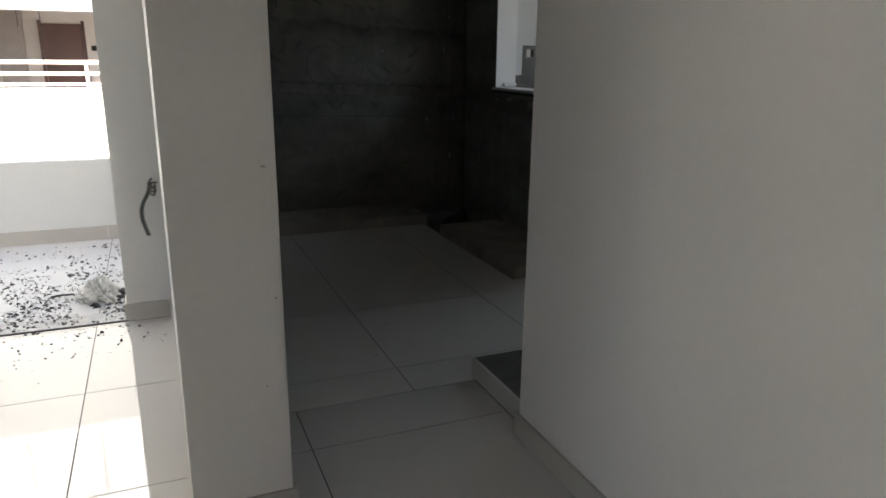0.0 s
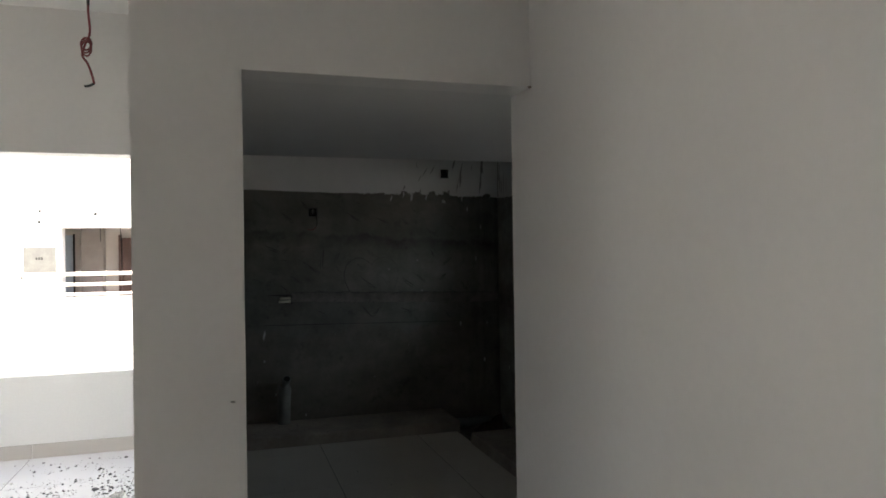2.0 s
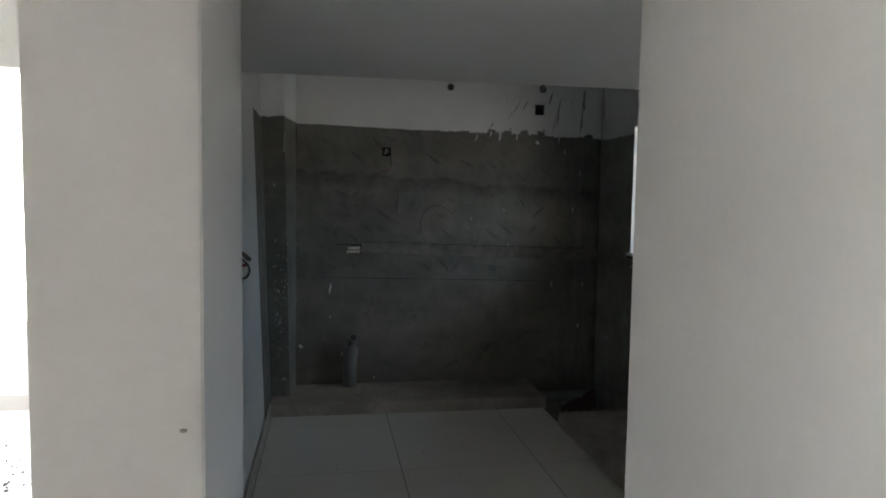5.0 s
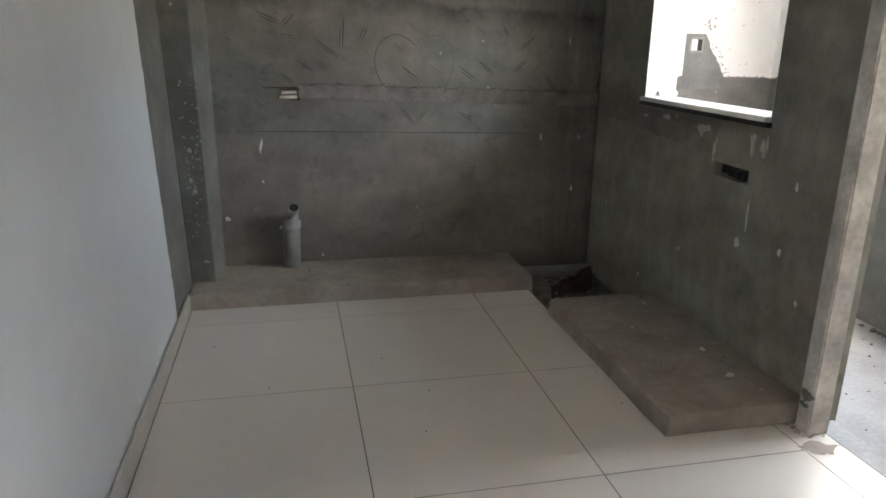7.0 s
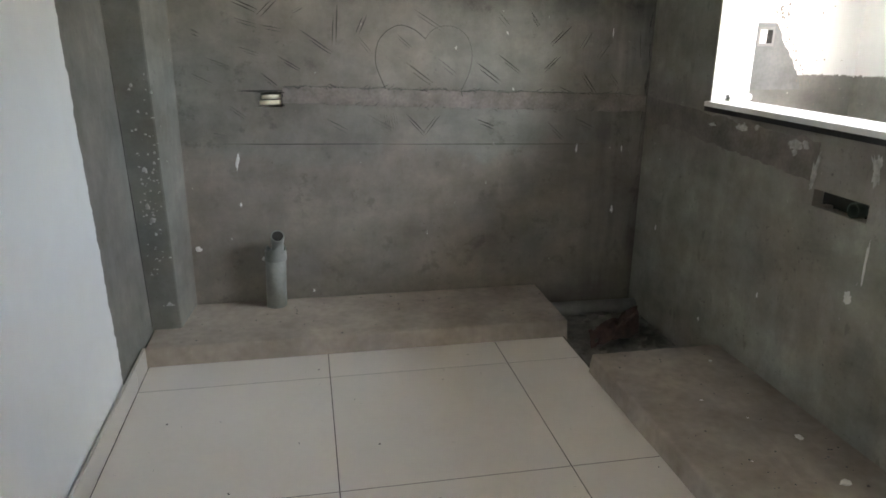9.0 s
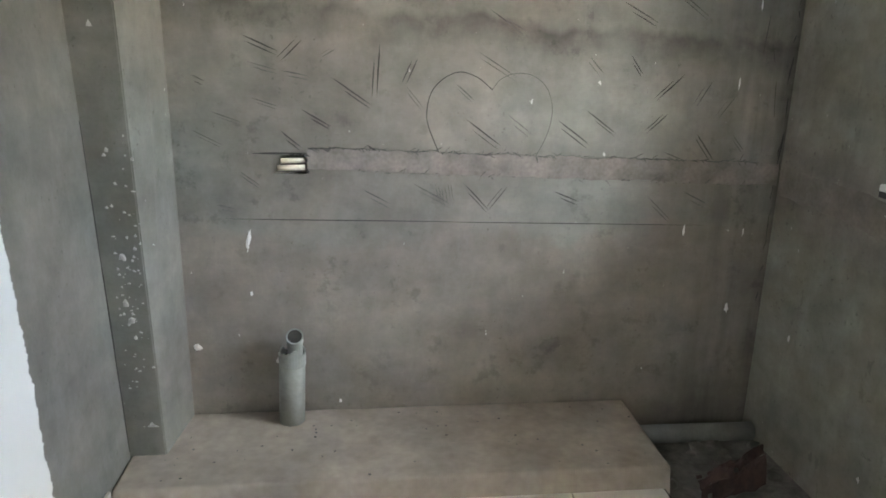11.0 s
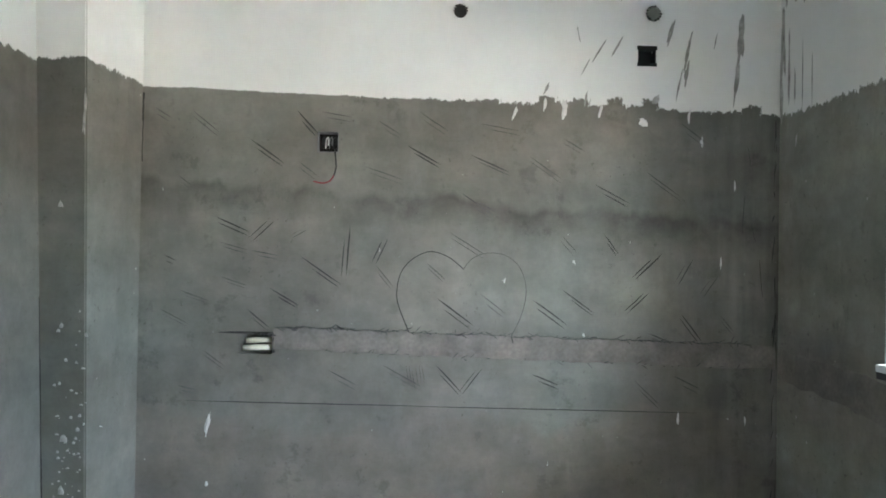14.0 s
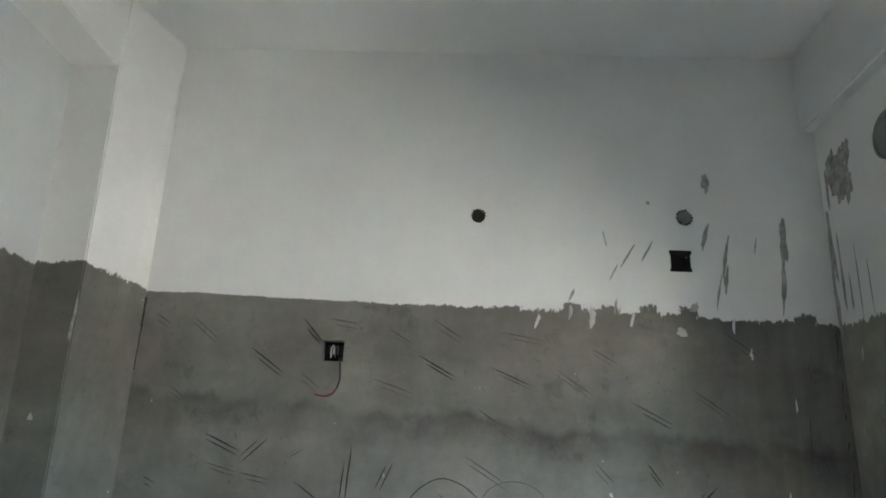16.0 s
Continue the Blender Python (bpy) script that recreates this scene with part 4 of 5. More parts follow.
swb = thing("switch_back_box", "open steel back box with a loose red wire", "electrical box")
bm = bmesh.new()
x0, x1, z0, z1 = BOX1
for d in ((x0, x1, YB - 0.002, YB + 0.043, z0, z0 + 0.003), (x0, x1, YB - 0.002, YB + 0.043, z1 - 0.003, z1), (x0, x0 + 0.003, YB - 0.002, YB + 0.043, z0 + 0.003, z1 - 0.003), (x1 - 0.003, x1, YB - 0.002, YB + 0.043, z0 + 0.003, z1 - 0.003)):
    bm_box(bm, *d)
part("metal_box", bm, STEEL, swb)
bm = bmesh.new()
bm_box(bm, x0 + 0.003, x1 - 0.003, YB + 0.040, YB + 0.043, z0 + 0.003, z1 - 0.003)
part("box_back", bm, HOLE, swb)
for q in range(4):
    bm = bmesh.new()
    a = Vector((x0 + 0.012 + q * 0.014, YB + 0.036, z0 + 0.02))
    tube(bm, spline([a, a + Vector((0.004, -0.02, 0.03)), a + Vector((0.014, -0.03, 0.036)), a + Vector((0.012, -0.022, 0.008))]), 0.0028, 6)
    part("coiled_wire", bm, (WIRE_B, PUTTY, STEEL, WIRE_B)[q], swb)
bm = bmesh.new()
tube(bm, spline([(0.056, YB + 0.02, 1.845), (0.062, YB - 0.012, 1.815), (0.066, YB - 0.015, 1.775), (0.058, YB - 0.012, 1.742)]), 0.0032, 6)
part("loose_wire", bm, WIRE_B, swb, "thin black wire")
bm = bmesh.new()
tube(bm, spline([(0.058, YB - 0.012, 1.743), (0.042, YB - 0.009, 1.722), (0.015, YB - 0.007, 1.714), (-0.018, YB - 0.005, 1.720)]), 0.0032, 6)
part("loose_wire", bm, WIRE_R, swb, "thin red wire")

sq = thing("square_junction_recess", "dark square junction recess in the white wall", "electrical box")
bm = bmesh.new()
bm_box(bm, BOX2[0] + 0.001, BOX2[1] - 0.001, YB + 0.050, YB + 0.056, BOX2[2] + 0.001, BOX2[3] - 0.001)
part("recess_back", bm, HOLE, sq)
for d in ((BOX2[0] - 0.004, BOX2[1] + 0.004, BOX2[3] - 0.012, BOX2[3] + 0.003), (BOX2[0] - 0.003, BOX2[1] + 0.003, BOX2[2] - 0.003, BOX2[2] + 0.010)):
    bm = bmesh.new()
    bm_box(bm, d[0], d[1], YB - 0.001, YB + 0.03, d[2], d[3])
    part("box_lip", bm, HOLE, sq)
for d in ((BOX2[0] + 0.0005, BOX2[0] + 0.004), (BOX2[1] - 0.004, BOX2[1] - 0.0005)):
    bm = bmesh.new()
    bm_box(bm, d[0], d[1], YB + 0.001, YB + 0.049, BOX2[2] + 0.011, BOX2[3] - 0.013)
    part("box_side", bm, HOLE, sq)
# The first is a proud dark disc that paints a hole's shade.
for x, z, r, m_, lab in ((0.519, 2.371, 0.024, HOLE, "round dark hole broken into the white wall"), (1.257, 2.384, 0.027, PVC, "round grey pipe cap set in the white wall")):
    bm = bmesh.new()
    tube(bm, [(x, YB - 0.0035, z), (x, YB + 0.03, z)], r, 18)
    ob = tagged(link("wall_point", bm, m_), lab, "wall opening")
    bm = bmesh.new()
    for k in range(14):
        a = k * math.tau / 14
        lump(bm, x + math.cos(a) * r, YB - 0.003, z + math.sin(a) * r, rng.uniform(0.003, 0.007), rng, 1)
    part("rough_rim", bm, HOLE if m_ is PVC else RUST, ob)
vent = thing("vent_outlet", "grey round exhaust pipe outlet high on the window wall", "vent")
bm = bmesh.new()
pipe_mesh(bm, (XR - 0.006, 1.14, 2.52), (XR + 0.05, 1.14, 2.52), 0.078, 0.008, 32)
part("pipe_rim", bm, PVC, vent)
bm = bmesh.new()
tube(bm, [(XR - 0.001, 1.14, 2.52), (XR + 0.05, 1.14, 2.52)], 0.070, 32)
part("cover", bm, PVC, vent)

wb = thing("window_wall_recess", "rough recess in the plaster with a dark conduit", "electrical box")
bm = bmesh.new()
bm_box(bm, XR + 0.044, XR + 0.049, -0.042, 0.219, 0.843, 0.904)
part("recess_back", bm, HOLE, wb)
bm = bmesh.new()
pipe_mesh(bm, (XR + 0.006, 0.03, 0.870), (XR + 0.045, 0.03, 0.868), 0.027, 0.005, 18)
part("conduit", bm, mat("dark_green_conduit", (0.06, 0.085, 0.075), 0.5, var=0.3), wb, "dark green conduit end")
for y, r in ((0.16, 0.02), (0.19, 0.012), (0.12, 0.010), (0.075, 0.008)):
    bm = bmesh.new()
    lump(bm, XR + 0.018, y, 0.844, r, rng)
    part("mortar_crumb", bm, CEMENT, wb)

lb = thing("passage_wire_point", "wall point behind the pillar with black wires hanging out", "electrical box")
bm = bmesh.new()
bm_box(bm, XL - 0.02, XL + 0.004, -1.86, -1.78, 1.30, 1.375)
part("box", bm, HOLE, lb, bevel=0.003)
for q, pts in enumerate(([(0.0, -1.82, 1.37), (0.10, -1.82, 1.375), (0.165, -1.82, 1.345), (0.19, -1.81, 1.325)], [(0.0, -1.83, 1.35), (0.11, -1.82, 1.35), (0.17, -1.82, 1.325), (0.188, -1.82, 1.30), (0.178, -1.82, 1.278), (0.155, -1.82, 1.275)],
                         [(0.0, -1.81, 1.33), (0.10, -1.81, 1.335), (0.150, -1.81, 1.31), (0.163, -1.81, 1.27), (0.158, -1.81, 1.22)], [(0.0, -1.80, 1.34), (0.12, -1.80, 1.33), (0.165, -1.80, 1.31), (0.18, -1.80, 1.315)])):
    bm = bmesh.new()
    tube(bm, spline([(XL + a * 0.9, b, c + 0.02) for a, b, c in pts]), (0.006, 0.0035, 0.003, 0.005)[q], 6)
    part("wire", bm, WIRE_R if q == 3 else WIRE_B, lb)

up = thing("drain_pipe_upright", "grey plastic drain pipe standing on the cement plinth", "pipe")
PX, PY = -0.236, 1.478
bm = bmesh.new()
pipe_mesh(bm, (PX - 0.006, PY, 0.070), (PX + 0.004, PY, 0.375), 0.051, 0.004, 28)
part("body", bm, PVC, up, smooth=True)
bm = bmesh.new()
pipe_mesh(bm, (PX + 0.014, PY + 0.02, 0.34), (PX + 0.016, PY + 0.005, 0.43), 0.030, 0.003, 20)
pipe_mesh(bm, (PX + 0.016, PY + 0.012, 0.425), (PX + 0.020, PY - 0.03, 0.462), 0.033, 0.005, 20)
part("bent_neck", bm, PVC, up)
bm = bmesh.new()
tube(bm, [(PX + 0.017, PY + 0.01, 0.43), (PX + 0.0198, PY - 0.024, 0.462)], 0.029, 18)
part("dark_bore", bm, HOLE, up)
bm = bmesh.new()
n = 28
rows = []
for k in range(n):      # the socket's rim is broken away unevenly
    a = k * math.tau / n
    h = 0.376 + 0.030 * max(0.0, noise.noise((math.cos(a) * 1.6, math.sin(a) * 1.6, 3.0)) + 0.35) + 0.006 * noise.noise((a * 5, 1, 1))
    rows.append([bm.verts.new((PX + 0.004 + math.cos(a) * q, PY + math.sin(a) * q, z)) for q, z in ((0.0535, 0.33), (0.0535, h), (0.046, h - 0.002), (0.046, 0.34))])
for k in range(n):
    q = (k + 1) % n
    for j in range(3):
        bm.faces.new((rows[k][j], rows[q][j], rows[q][j + 1], rows[k][j + 1]))
part("broken_socket", bm, PVC, up)
bm = bmesh.new()
tube(bm, [(PX + 0.004, PY, 0.355), (PX + 0.004, PY, 0.362)], 0.046, 24)
part("dark_inside", bm, HOLE, up)
for k in range(5):
    bm = bmesh.new()
    lump(bm, PX + rng.uniform(-0.03, 0.03), PY - rng.uniform(0.0, 0.03), 0.360, rng.uniform(0.008, 0.016), rng, 1)
    part("mortar_lump", bm, ROUGH_CEMENT, up)
hp = thing("drain_pipe_level", "grey plastic drain pipe lying in the corner pit", "pipe")
bm = bmesh.new()
pipe_mesh(bm, (1.16, 1.485, -0.048), (1.75, 1.485, -0.052), 0.040, 0.003, 24)
part("body", bm, PVC, hp, smooth=True)

# crumpled rusty scrap and crumbs in the pit
bm = bmesh.new()
n = 12
g = [[None] * (n + 1) for _ in range(n + 1)]
for i in range(n + 1):
    for j in range(n + 1):
        u, v = i / n - 0.5, j / n - 0.5
        p = Vector((u * 0.30 + v * 0.05, v * 0.17 + u * 0.10, 0.05 + 0.17 * (0.25 - v * v) * 2 * (0.8 + u) + 0.035 * noise.noise((u * 5, v * 6, 2))))
        g[i][j] = bm.verts.new(p + Vector((1.45, 1.10, -0.085)))
for i in range(n):
    for j in range(n):
        if noise.noise((i * 0.6, j * 0.6, 8)) > -0.38:
            bm.faces.new((g[i][j], g[i + 1][j], g[i + 1][j + 1], g[i][j + 1]))
ob = tagged(link("crumpled_scrap", bm, RUST), "crumpled dark red-brown scrap lying in the pit", "debris")
ob.modifiers.new("thick", "SOLIDIFY").thickness = 0.006
bm = bmesh.new()
for k in range(150):
    lump(bm, rng.uniform(1.18, 1.74), rng.uniform(0.68, 1.5), -0.086, rng.choice((0.006, 0.01, 0.02, 0.03)) * rng.uniform(0.6, 1.2), rng)
tagged(link("pit_rubble", bm, ROUGH_CEMENT), "broken cement crumbs in the corner pit", "rubble", kind="stuff")

# crumbs on kitchen floor and plinths
for x, y, z, r in ((1.62, 0.50, 0.084, 0.009), (1.60, -0.10, 0.084, 0.016), (1.57, -0.36, 0.084, 0.017), (1.62, -0.50, 0.084, 0.010), (1.40, 0.2, 0.084, 0.006), (1.50, 0.05, 0.084, 0.005), (1.35, -0.2, 0.084, 0.005)):
    bm = bmesh.new()
    lump(bm, 0, 0, 0, r, rng, 0.5)
    ob = tagged(link("putty_chip", bm, PUTTY), "small white putty chip on the cement plinth", "chip", "putty chips")
    ob.location = (x, y, z)
bm = bmesh.new()
for k in range(45):
    lump(bm, rng.uniform(-0.75, 1.1), rng.uniform(-1.6, 1.0), 0.0, rng.choice((0.0012, 0.0018, 0.0025, 0.0045)), rng)
for k in range(60):
    lump(bm, rng.uniform(1.2, 1.72), rng.uniform(-0.58, 0.62), 0.083, rng.uniform(0.0015, 0.005), rng)
for k in range(60):
    lump(bm, rng.uniform(-0.75, 1.15), rng.uniform(1.07, 1.54), 0.081, rng.uniform(0.0015, 0.006), rng)
tagged(link("floor_crumbs", bm, DEBRIS), "tiny dark mortar crumbs on the kitchen floor", "crumbs", kind="stuff")
bm = bmesh.new()
for k in range(160):
    lump(bm, rng.uniform(1.98, 2.98), rng.uniform(-1.4, 1.3), -0.10, rng.choice((0.002, 0.003, 0.005, 0.009)), rng)
for k in range(120):
    lump(bm, 2.97 - abs(rng.gauss(0, 0.03)), rng.uniform(-0.5, 1.5), -0.10, rng.uniform(0.006, 0.022), rng)
tagged(link("utility_rubble", bm, DEBRIS), "scattered mortar crumbs on the utility floor", "rubble", kind="stuff")
bm = bmesh.new()
for k in range(40):
    lump(bm, rng.uniform(1.64, 1.75), rng.uniform(-0.735, -0.62), 0.0, rng.uniform(0.003, 0.009), rng)
tagged(link("frame_mortar", bm, CEMENT), "rough mortar at the foot of the door frame", "mortar", kind="stuff")

blob("mortar_stain", PATCH_SIDE, "dark mortar stain low on the door frame", 1.6715, -0.686, 0.155, 0.062, 0.05, "-x", 0.2, 0.002, "stain")
# Flat dark patch drawn for the shade in the foot's gap.
blob("mortar_stain", ROUGH_CEMENT, "dark gap in the door frame foot", 1.6712, -0.680, 0.115, 0.05, 0.022, "-x", 0.1, 0.001, "stain")
blob("mortar_stain", CEMENT, "thin grey mortar smear on the tiles beside the door frame", 1.655, -0.80, 0.0028, 0.13, 0.09, "z", 0.3, 0.001, "stain")
bm = bmesh.new()
for k in range(60):
    y = rng.uniform(-1.45, -0.60)
    lump(bm, 1.768 + abs(rng.gauss(0, 0.008)), y, -0.045, rng.uniform(0.006, 0.03), rng)
tagged(link("edge_mortar", bm, ROUGH_CEMENT), "ragged mortar along the cut tile edge", "mortar", kind="stuff")

# ---- balcony debris ----
def shard(bm, x, y, z, r):
    """A sharp flake of broken mortar: a low, skewed wedge."""
    a = rng.uniform(0, math.tau)
    ca, sa, st = math.cos(a), math.sin(a), rng.uniform(0.45, 1.0)
    def at(u, v, h):
        return bm.verts.new((x + r * (u * ca - v * st * sa), y + r * (u * sa + v * st * ca), z + r * h))
    n = rng.choice((4, 5, 6))
    ring = [k * math.tau / n + rng.uniform(-0.4, 0.4) for k in range(n)]
    low = [at(math.cos(t) * rng.uniform(0.8, 1.25), math.sin(t) * rng.uniform(0.8, 1.25), 0.0) for t in ring]
    top = [at(math.cos(t) * rng.uniform(0.35, 0.9), math.sin(t) * rng.uniform(0.35, 0.9), rng.uniform(0.25, 0.85)) for t in ring]
    bm.faces.new(top)
    for k in range(n):
        bm.faces.new((low[k], low[(k + 1) % n], top[(k + 1) % n], top[k]))


def scatter(name, material, label, count, sizes):
    bm = bmesh.new()
    for k in range(count):
        y = rng.choice((rng.uniform(-0.50, 1.25), rng.gauss(-0.15, 0.20), rng.uniform(-0.50, 0.5)))
        x = -1.175 - abs(rng.gauss(0.0, 0.62))
        if y < -0.51 or y > 1.36 or noise.noise((x * 4.0, y * 4.0, 1.0)) < -0.25:
            continue
        shard(bm, x, y, 0.0045 if y < -0.36 else 0.0005, rng.choice(sizes) * rng.uniform(0.6, 1.4))
    for k in range(count // 14):
        shard(bm, rng.uniform(-2.3, -0.98), -0.56 - abs(rng.gauss(0, 0.22)), 0.0005, rng.choice(sizes[:-1]) * rng.uniform(0.6, 1.4))
    return tagged(link(name, bm, material), label, "rubble", kind="stuff")


scatter("mortar_rubble", DEBRIS, "dark broken mortar flakes strewn over the balcony floor", 3200, (0.0014, 0.0018, 0.002, 0.0025, 0.003, 0.0035, 0.0045, 0.0055, 0.009, 0.0105))
scatter("plaster_flakes", PUTTY, "pale plaster flakes among the mortar rubble", 900, (0.002, 0.003, 0.004, 0.006, 0.010))
bm = bmesh.new()
for k in range(70):
    shard(bm, min(-1.18, rng.gauss(-1.23, 0.06)), rng.gauss(-0.08, 0.09), 0.0005, rng.uniform(0.008, 0.024))
tagged(link("mortar_heap", bm, DEBRIS), "small heap of broken mortar beside the sack", "rubble", kind="stuff")
for x, y, r in ((-1.28, -0.66, 0.015), (-1.10, -0.63, 0.012), (-1.08, -0.80, 0.012), (-1.60, -0.56, 0.012), (-1.84, -0.60, 0.012)):
    bm = bmesh.new()
    shard(bm, x, y, 0.0005, r)
    tagged(link("mortar_lump", bm, DEBRIS), "small grey mortar lump on the polished tiles", "rubble", "mortar lumps")
bm = bmesh.new()
res = bmesh.ops.create_icosphere(bm, subdivisions=5, radius=1)
for v in res["verts"]:
    c = v.co.copy()
    fold = abs(noise.noise(Vector((c.x * 2.2 + c.z * 2.5, c.y * 3.4, c.z * 1.2 + 4))))
    k = 1 + 0.4 * noise.noise(c * 1.7) - 0.75 * (0.35 - min(fold, 0.35)) + 0.25 * abs(noise.noise(c * 4.5 + Vector((0, 7, 0)))) + 0.05 * noise.noise(c * 14)
    up_ = max(c.z, -0.25)
    v.co = Vector((c.x * 0.108 * k * (1.1 - 0.6 * max(c.z, 0)), c.y * 0.11 * k * (1.1 - 0.45 * max(c.z, 0)), up_ * 0.105 * k + 0.025))
    v.co.z = max(v.co.z, 0.001)
ob = tagged(link("sack", bm, SACK), "crumpled dusty white sack on the balcony floor", "sack")
ob.location = (-1.315, -0.08, 0.0)
bm = bmesh.new()
tube(bm, spline([(-1.58, 0.00, 0.012), (-1.53, 0.005, 0.018), (-1.46, 0.015, 0.012)]), 0.006, 6)
tagged(link("stick", bm, SCRATCH), "short dark stick among the rubble", "stick")

# ---- living room wires and marks ----
bw = thing("pillar_wire", "grey wire bundle hanging from the balcony wall", "wire")
for o in (0.0, 0.007, 0.014):
    bm = bmesh.new()
    tube(bm, spline([(-0.955 + o, YP + 0.01, 0.74), (-0.985 + o, YP - 0.035, 0.745), (-1.00 + o, YP - 0.045, 0.70), (-1.035 + o, YP - 0.04, 0.63), (-1.04 + o, YP - 0.04, 0.56), (-1.018 + o, YP - 0.035, 0.47)]), 0.0042, 6)
    part("strand", bm, (STEEL, WIRE_B, PVC)[int(o / 0.007)], bw)
bm = bmesh.new()
for k in range(3):
    tube(bm, spline([(-0.972, YP - 0.03, 0.77 - k * 0.02), (-0.99, YP - 0.045, 0.745 - k * 0.02), (-0.968, YP - 0.05, 0.72 - k * 0.018), (-0.955, YP - 0.03, 0.75 - k * 0.02)]), 0.005, 6)
part("knot", bm, STEEL, bw)
h1 = thing("hanging_ceiling_wire", "knotted red and black wire hanging from the ceiling", "wire", "ceiling wires")
bm = bmesh.new()
WX, WY = -1.302, -0.86
tube(bm, spline([(WX, WY, 2.79), (WX, WY, 2.68), (WX + 0.006, WY, 2.58), (WX - 0.015, WY, 2.52), (WX - 0.028, WY, 2.47), (WX - 0.005, WY, 2.43), (WX + 0.012, WY, 2.38), (WX + 0.022, WY, 2.335)]), 0.0055, 6)
part("wire", bm, WIRE_R, h1)
bm = bmesh.new()
for k in range(3):
    a = k * 1.9
    pts = [(WX - 0.01 + 0.024 * math.cos(a + t * 1.05), WY + 0.015 * math.sin(t + k), 2.525 - k * 0.012 + 0.034 * math.sin(a + t * 1.05)) for t in range(7)]
    tube(bm, spline(pts), 0.0045, 6)
part("knot", bm, WIRE_R, h1)
bm = bmesh.new()
tube(bm, spline([(WX + 0.022, WY, 2.337), (WX + 0.0, WY, 2.325), (WX - 0.02, WY, 2.322)]), 0.006, 6)
part("black_end", bm, WIRE_B, h1)
bm = bmesh.new()
tube(bm, [(WX, WY, 2.79), (WX, WY, 2.71)], 0.007, 6)
part("black_sleeve", bm, WIRE_B, h1)
h2 = thing("hanging_ceiling_wire", "thin red wire with a brass tip hanging from the ceiling", "wire", "ceiling wires")
bm = bmesh.new()
tube(bm, spline([(-1.226, -2.39, 2.79), (-1.235, -2.39, 2.76), (-1.262, -2.39, 2.68), (-1.285, -2.39, 2.61)]), 0.003, 6)
part("wire", bm, WIRE_R, h2)
bm = bmesh.new()
tube(bm, [(-1.283, -2.39, 2.615), (-1.291, -2.39, 2.596)], 0.0055, 6)
part("tip", bm, WIRE_Y, h2)
h3 = thing("hanging_ceiling_wire", "short dark wire hanging from the low ceiling", "wire", "ceiling wires")
bm = bmesh.new()
tube(bm, spline([(-0.118, -3.08, 2.545), (-0.108, -3.08, 2.53), (-0.100, -3.08, 2.515)]), 0.0035, 6)
part("wire", bm, WIRE_B, h3)
wh = thing("wall_recess", "small rough rectangular hole in the white wall", "wall opening")
bm = bmesh.new()
# Dark block on the uncut wall paints the hole's shade.
bm_box(bm, XW - 0.0015, XW + 0.01, -3.408, -3.364, 2.322, 2.396)
part("cavity", bm, HOLE, wh, bevel=0.004)
for k in range(8):
    bm = bmesh.new()
    lump(bm, XW - 0.001, rng.uniform(-3.405, -3.367), rng.uniform(2.33, 2.39), rng.uniform(0.003, 0.008), rng)
    part("broken_edge", bm, CEMENT, wh)
bm = bmesh.new()
lump(bm, XW - 0.004, YF - 0.004, ZH - 0.004, 0.008, rng)
tagged(link("corner_chip", bm, CEMENT), "small dark mortar chip at the opening corner", "chip")
for x, z, r in ((-0.677, 1.098, 0.008), (-0.66, 0.72, 0.004), (-0.70, 0.45, 0.004)):
    bm = bmesh.new()
    lump(bm, x, YF - 0.001, z, r, rng)
    tagged(link("wall_nick", bm, SMEAR), "small dark nick in the pillar paint", "nick", "pillar nicks")
# utility socket
us = thing("utility_switch_box", "open steel switch box in the utility wall", "electrical box")
bm = bmesh.new()
for d in ((2.36, 2.46, 1.38, 1.395), (2.36, 2.46, 1.465, 1.48), (2.36, 2.372, 1.395, 1.465), (2.448, 2.46, 1.395, 1.465)):
    bm_box(bm, d[0], d[1], YB - 0.006, YB - 0.001, d[2], d[3])
part("rim", bm, STEEL, us)
bm = bmesh.new()
bm_box(bm, 2.372, 2.415, YB - 0.004, YB - 0.001, 1.395, 1.465)
part("cover", bm, PUTTY, us)
bm = bmesh.new()
bm_box(bm, 2.415, 2.448, YB - 0.004, YB - 0.001, 1.395, 1.465)
part("gap", bm, HOLE, us)
bm = bmesh.new()
edge = [(2.33, 1.15), (2.33, 1.50)] + [(2.465 + 0.19 * f + 0.02 * noise.noise((f * 9, 2, 0)), 1.50 - 0.30 * f + 0.025 * noise.noise((f * 7, 5, 0))) for f in [k / 24 for k in range(25)]] + [(2.66, 1.15)]
f0 = [bm.verts.new((x, YB - 0.0025, z)) for x, z in edge]
f1 = [bm.verts.new((x, YB + 0.001, z)) for x, z in edge]
bm.faces.new(f0)
for k in range(len(edge)):
    q = (k + 1) % len(edge)
    bm.faces.new((f0[k], f1[k], f1[q], f0[q]))
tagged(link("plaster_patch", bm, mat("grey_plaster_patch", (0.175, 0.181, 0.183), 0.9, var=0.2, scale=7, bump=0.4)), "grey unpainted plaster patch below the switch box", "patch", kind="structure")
bm = bmesh.new()
pipe_mesh(bm, (1.80, 0.90, 1.168), (1.93, 0.935, 1.168), 0.016, 0.003, 14)
tagged(link("conduit_offcut", bm, PUTTY), "short white conduit offcut lying on the sill", "conduit")

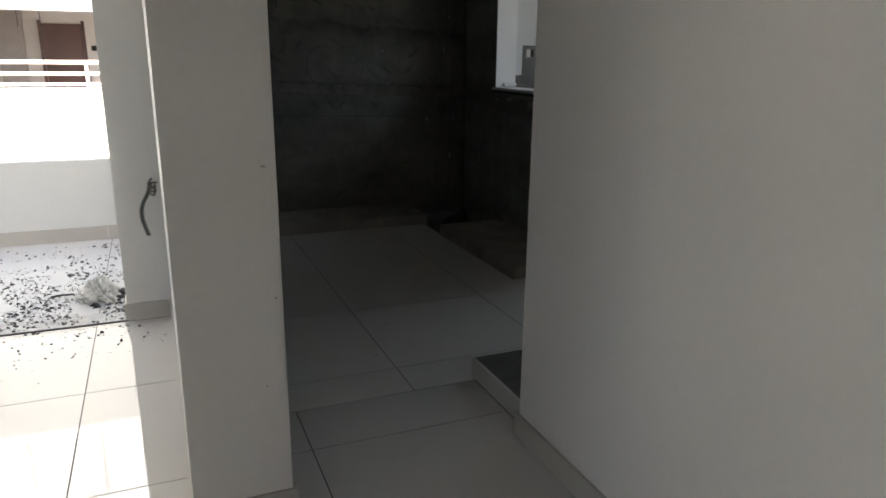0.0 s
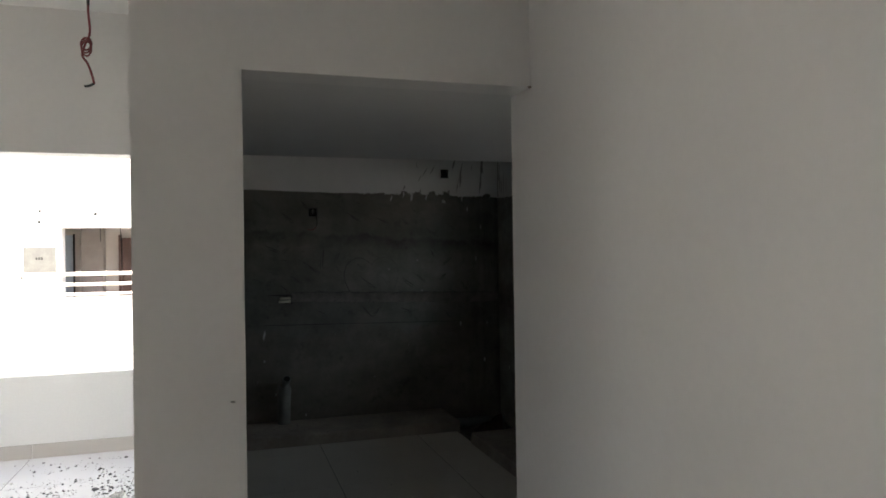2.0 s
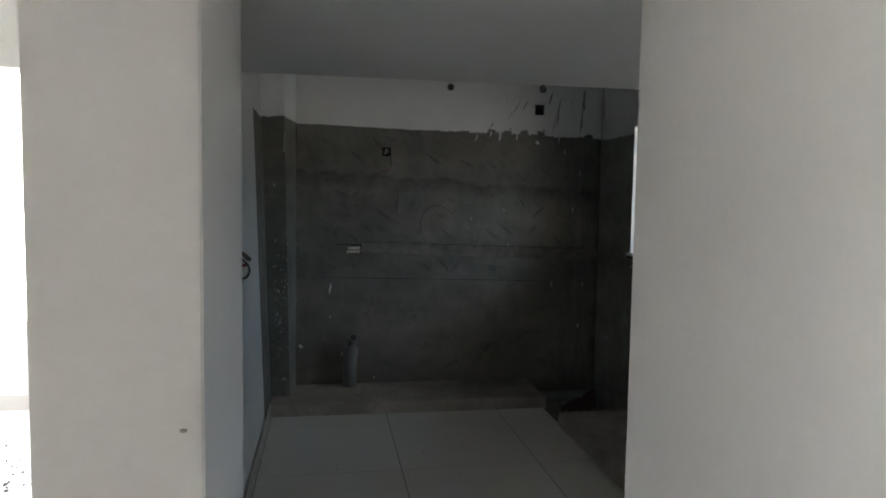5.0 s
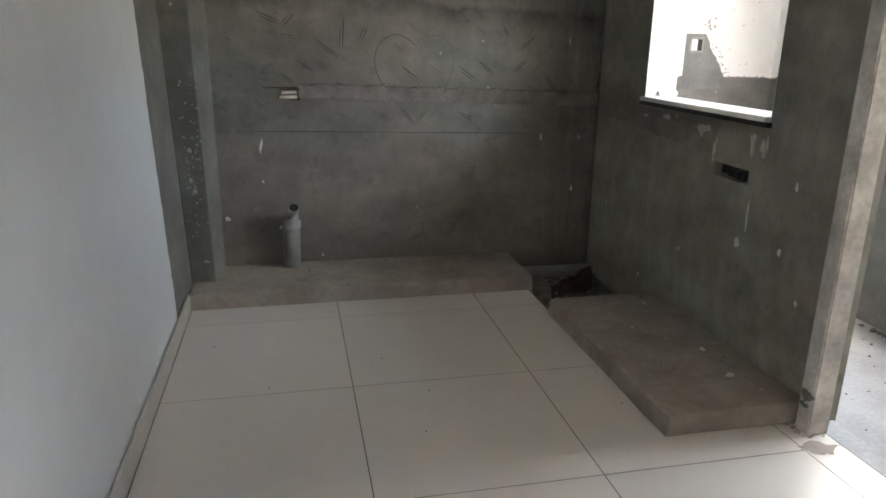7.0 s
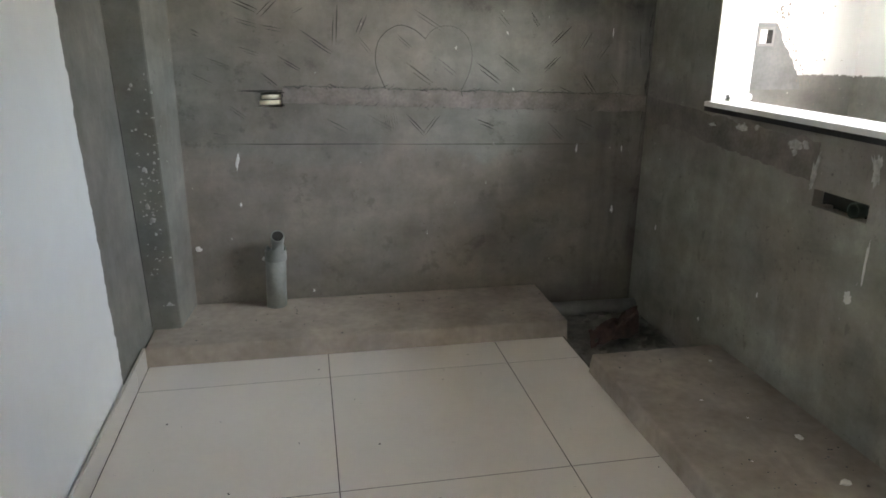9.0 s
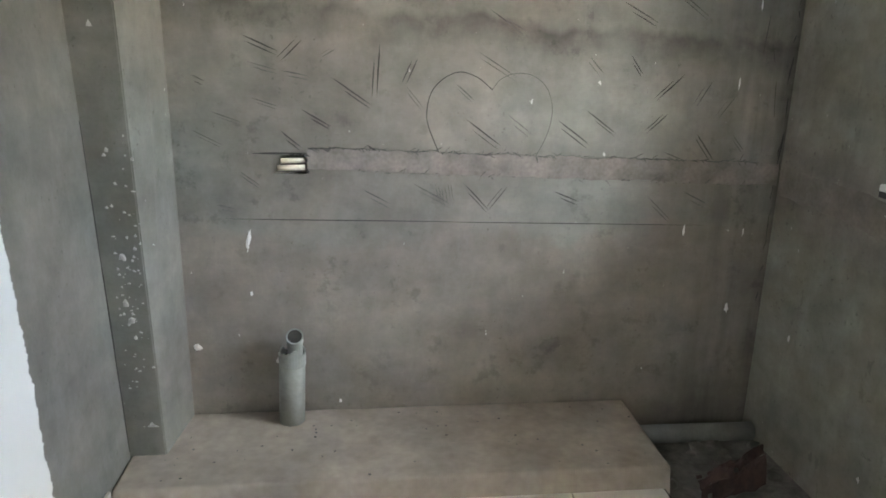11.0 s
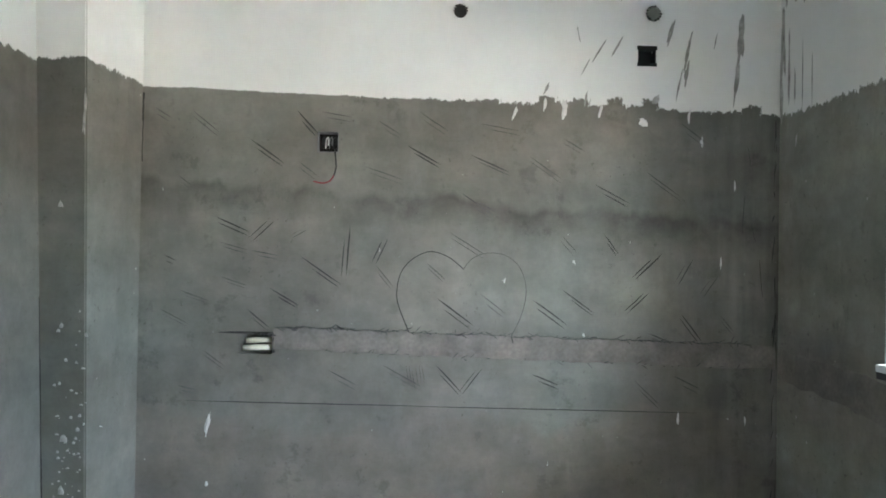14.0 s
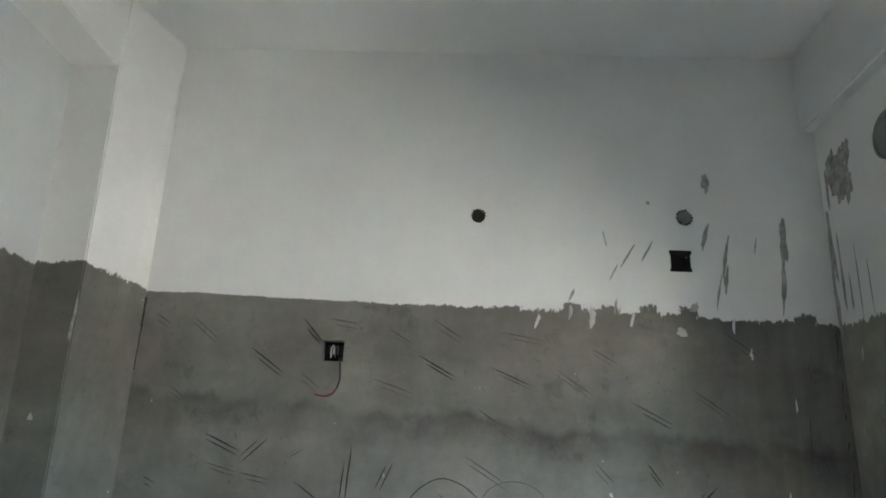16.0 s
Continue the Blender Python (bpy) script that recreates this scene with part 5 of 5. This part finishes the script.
# ---- opposite building ----
OY = 7.0
facade = new("opposite_building")
tagged(facade, "white sunlit apartment block with an open corridor and rails", "building")
def fpart(name, material, *dims, bevel=0.0, label=""):
    ob = boxes(name, material, *dims, parent=facade, bevel=bevel)
    return tagged(ob, label) if label else ob
fpart("wall", FACADE, (-30, -3.72, OY, OY + 0.25, -3.2, 9))
fpart("wall", FACADE, (-3.72, -3.02, OY, OY + 0.25, -3.2, 1.945))
fpart("wall", FACADE, (-3.02, 3.0, OY, OY + 0.25, -3.2, 0.90))
# Wall above the corridor drawn greyer for the shade lying on it.
fpart("wall", FACADE_SHADE, (-3.72, 3.0, OY, OY + 0.25, 1.945, 4.4))
fpart("wall", FACADE, (-3.72, 3.0, OY, OY + 0.25, 4.4, 9))
# Upright bars above the view, added for the floor's reflection.
for x in (-4.3, -3.26, -2.24, -1.2, -0.1):
    fpart("downpipe", FACADE, (x, x + 0.07, OY - 0.10, OY - 0.003, 4.6, 9.0), bevel=0.02)
fpart("wall", FACADE, (3.0, 12, OY, OY + 0.25, -3.2, 9))
fpart("roof", FACADE, (-30, 12, OY - 0.3, OY + 6, 9, 9.2))
fpart("corridor_wall", CORRIDOR, (-4.2, 4.0, OY + 1.7, OY + 1.85, -0.4, 2.6))
fpart("corridor_wall", CORRIDOR, (-3.60, -3.45, OY + 0.25, OY + 1.7, -0.4, 2.4))
fpart("pilaster", mat("brown_beige_paint", (0.36, 0.32, 0.295), 0.75, var=0.1), (-3.02, -2.68, OY + 1.45, OY + 1.7, -0.4, 2.4))
fpart("corridor_ceiling", CORRIDOR, (-4.2, 4.0, OY + 0.25, OY + 1.7, 2.4, 2.5))
fpart("corridor_floor", CORRIDOR, (-4.2, 4.0, OY + 0.25, OY + 1.7, -0.4, -0.3))
for z, r in ((0.955, 0.022), (1.10, 0.026), (1.255, 0.030)):
    bm = bmesh.new()
    tube(bm, [(-3.55, OY - 0.06, z), (3.0, OY - 0.06, z)], r, 8)
    part("rail", bm, RAIL, facade)
for x in (-3.1, -1.73, -0.4, 1.1):
    bm = bmesh.new()
    tube(bm, [(x, OY - 0.06, 0.88), (x, OY - 0.06, 1.255)], 0.024, 8)
    part("rail_post", bm, RAIL, facade)
door = fpart("door", DOOR_BROWN, (-2.42, -1.86, OY + 1.66, OY + 1.70, -0.3, 1.83), bevel=0.006, label="dark brown wooden door")
boxes("door_frame", DOOR_BROWN, (-2.47, -2.425, OY + 1.64, OY + 1.70, -0.3, 1.88), (-1.855, -1.81, OY + 1.64, OY + 1.70, -0.3, 1.88), parent=door)
door = fpart("door", DOOR_BLUE, (-3.36, -3.18, OY + 1.66, OY + 1.70, -0.3, 1.88), bevel=0.006, label="blue-grey door with a dark frame")
boxes("door_frame", HOLE, (-3.175, -3.160, OY + 1.63, OY + 1.70, -0.3, 1.90), parent=door)
fpart("meter_box", HOLE, (-1.74, -1.66, OY + 1.66, OY + 1.70, 1.42, 1.50), bevel=0.004)
panel = fpart("panel", mat("bare_patch", (0.13, 0.125, 0.115), 0.85, var=0.15, scale=8), (-3.52, -3.09, OY - 0.012, OY - 0.002, 1.27, 1.66), bevel=0.004, label="unpainted grey patch on the white facade")
for x in (-3.36, -3.325, -3.29):
    boxes("mark", HOLE, (x, x + 0.022, OY - 0.015, OY - 0.012, 1.475, 1.51), parent=panel)
# Dark discs paint the shade of holes; the facade itself is uncut.
for x, z, r in ((-3.30, 2.19, 0.02), (-3.31, 2.03, 0.022), (-2.56, 2.15, 0.024)):
    bm = bmesh.new()
    tube(bm, [(x, OY - 0.008, z), (x, OY + 0.01, z)], r, 12)
    part("vent_hole", bm, HOLE, facade)
bm = bmesh.new()
tube(bm, spline([(-3.57, OY - 0.04, 2.02), (-3.55, OY - 0.04, 1.8), (-3.56, OY - 0.04, 1.5), (-3.54, OY - 0.04, 1.2)]), 0.018, 8)
part("downpipe", bm, PVC, facade)
for x, z in ((-2.65, 1.70), (-2.35, 1.72)):
    bm = bmesh.new()
    tube(bm, [(x, OY + 1.0, 2.4), (x, OY + 1.0, z + 0.05)], 0.006, 6)
    part("hanging_wire", bm, WIRE_B, facade)

# floor tiles
tiling(floor_k, TILE_K, XL + 0.012, 0.8, YT, 1.03, 0.0, 0.0)
tiling(floor_k, TILE_K, 0.8, 1.762, YT, 0.0, 0.0, 0.0)
tiling(floor_k, TILE_K, 0.8, 1.150, 0.0, 1.03, 0.0, 0.0)
tiling(floor_l, TILE_L, -4.6, XS, -8.0, YP - 0.012, -1.31, -1.366)
tiling(floor_l, TILE_L, XS, 0.288, -8.0, YT, -0.51, -2.15)
tiling(floor_b, TILE_B, -4.6, XS, YP + 0.16, YO, -1.31, -0.15)
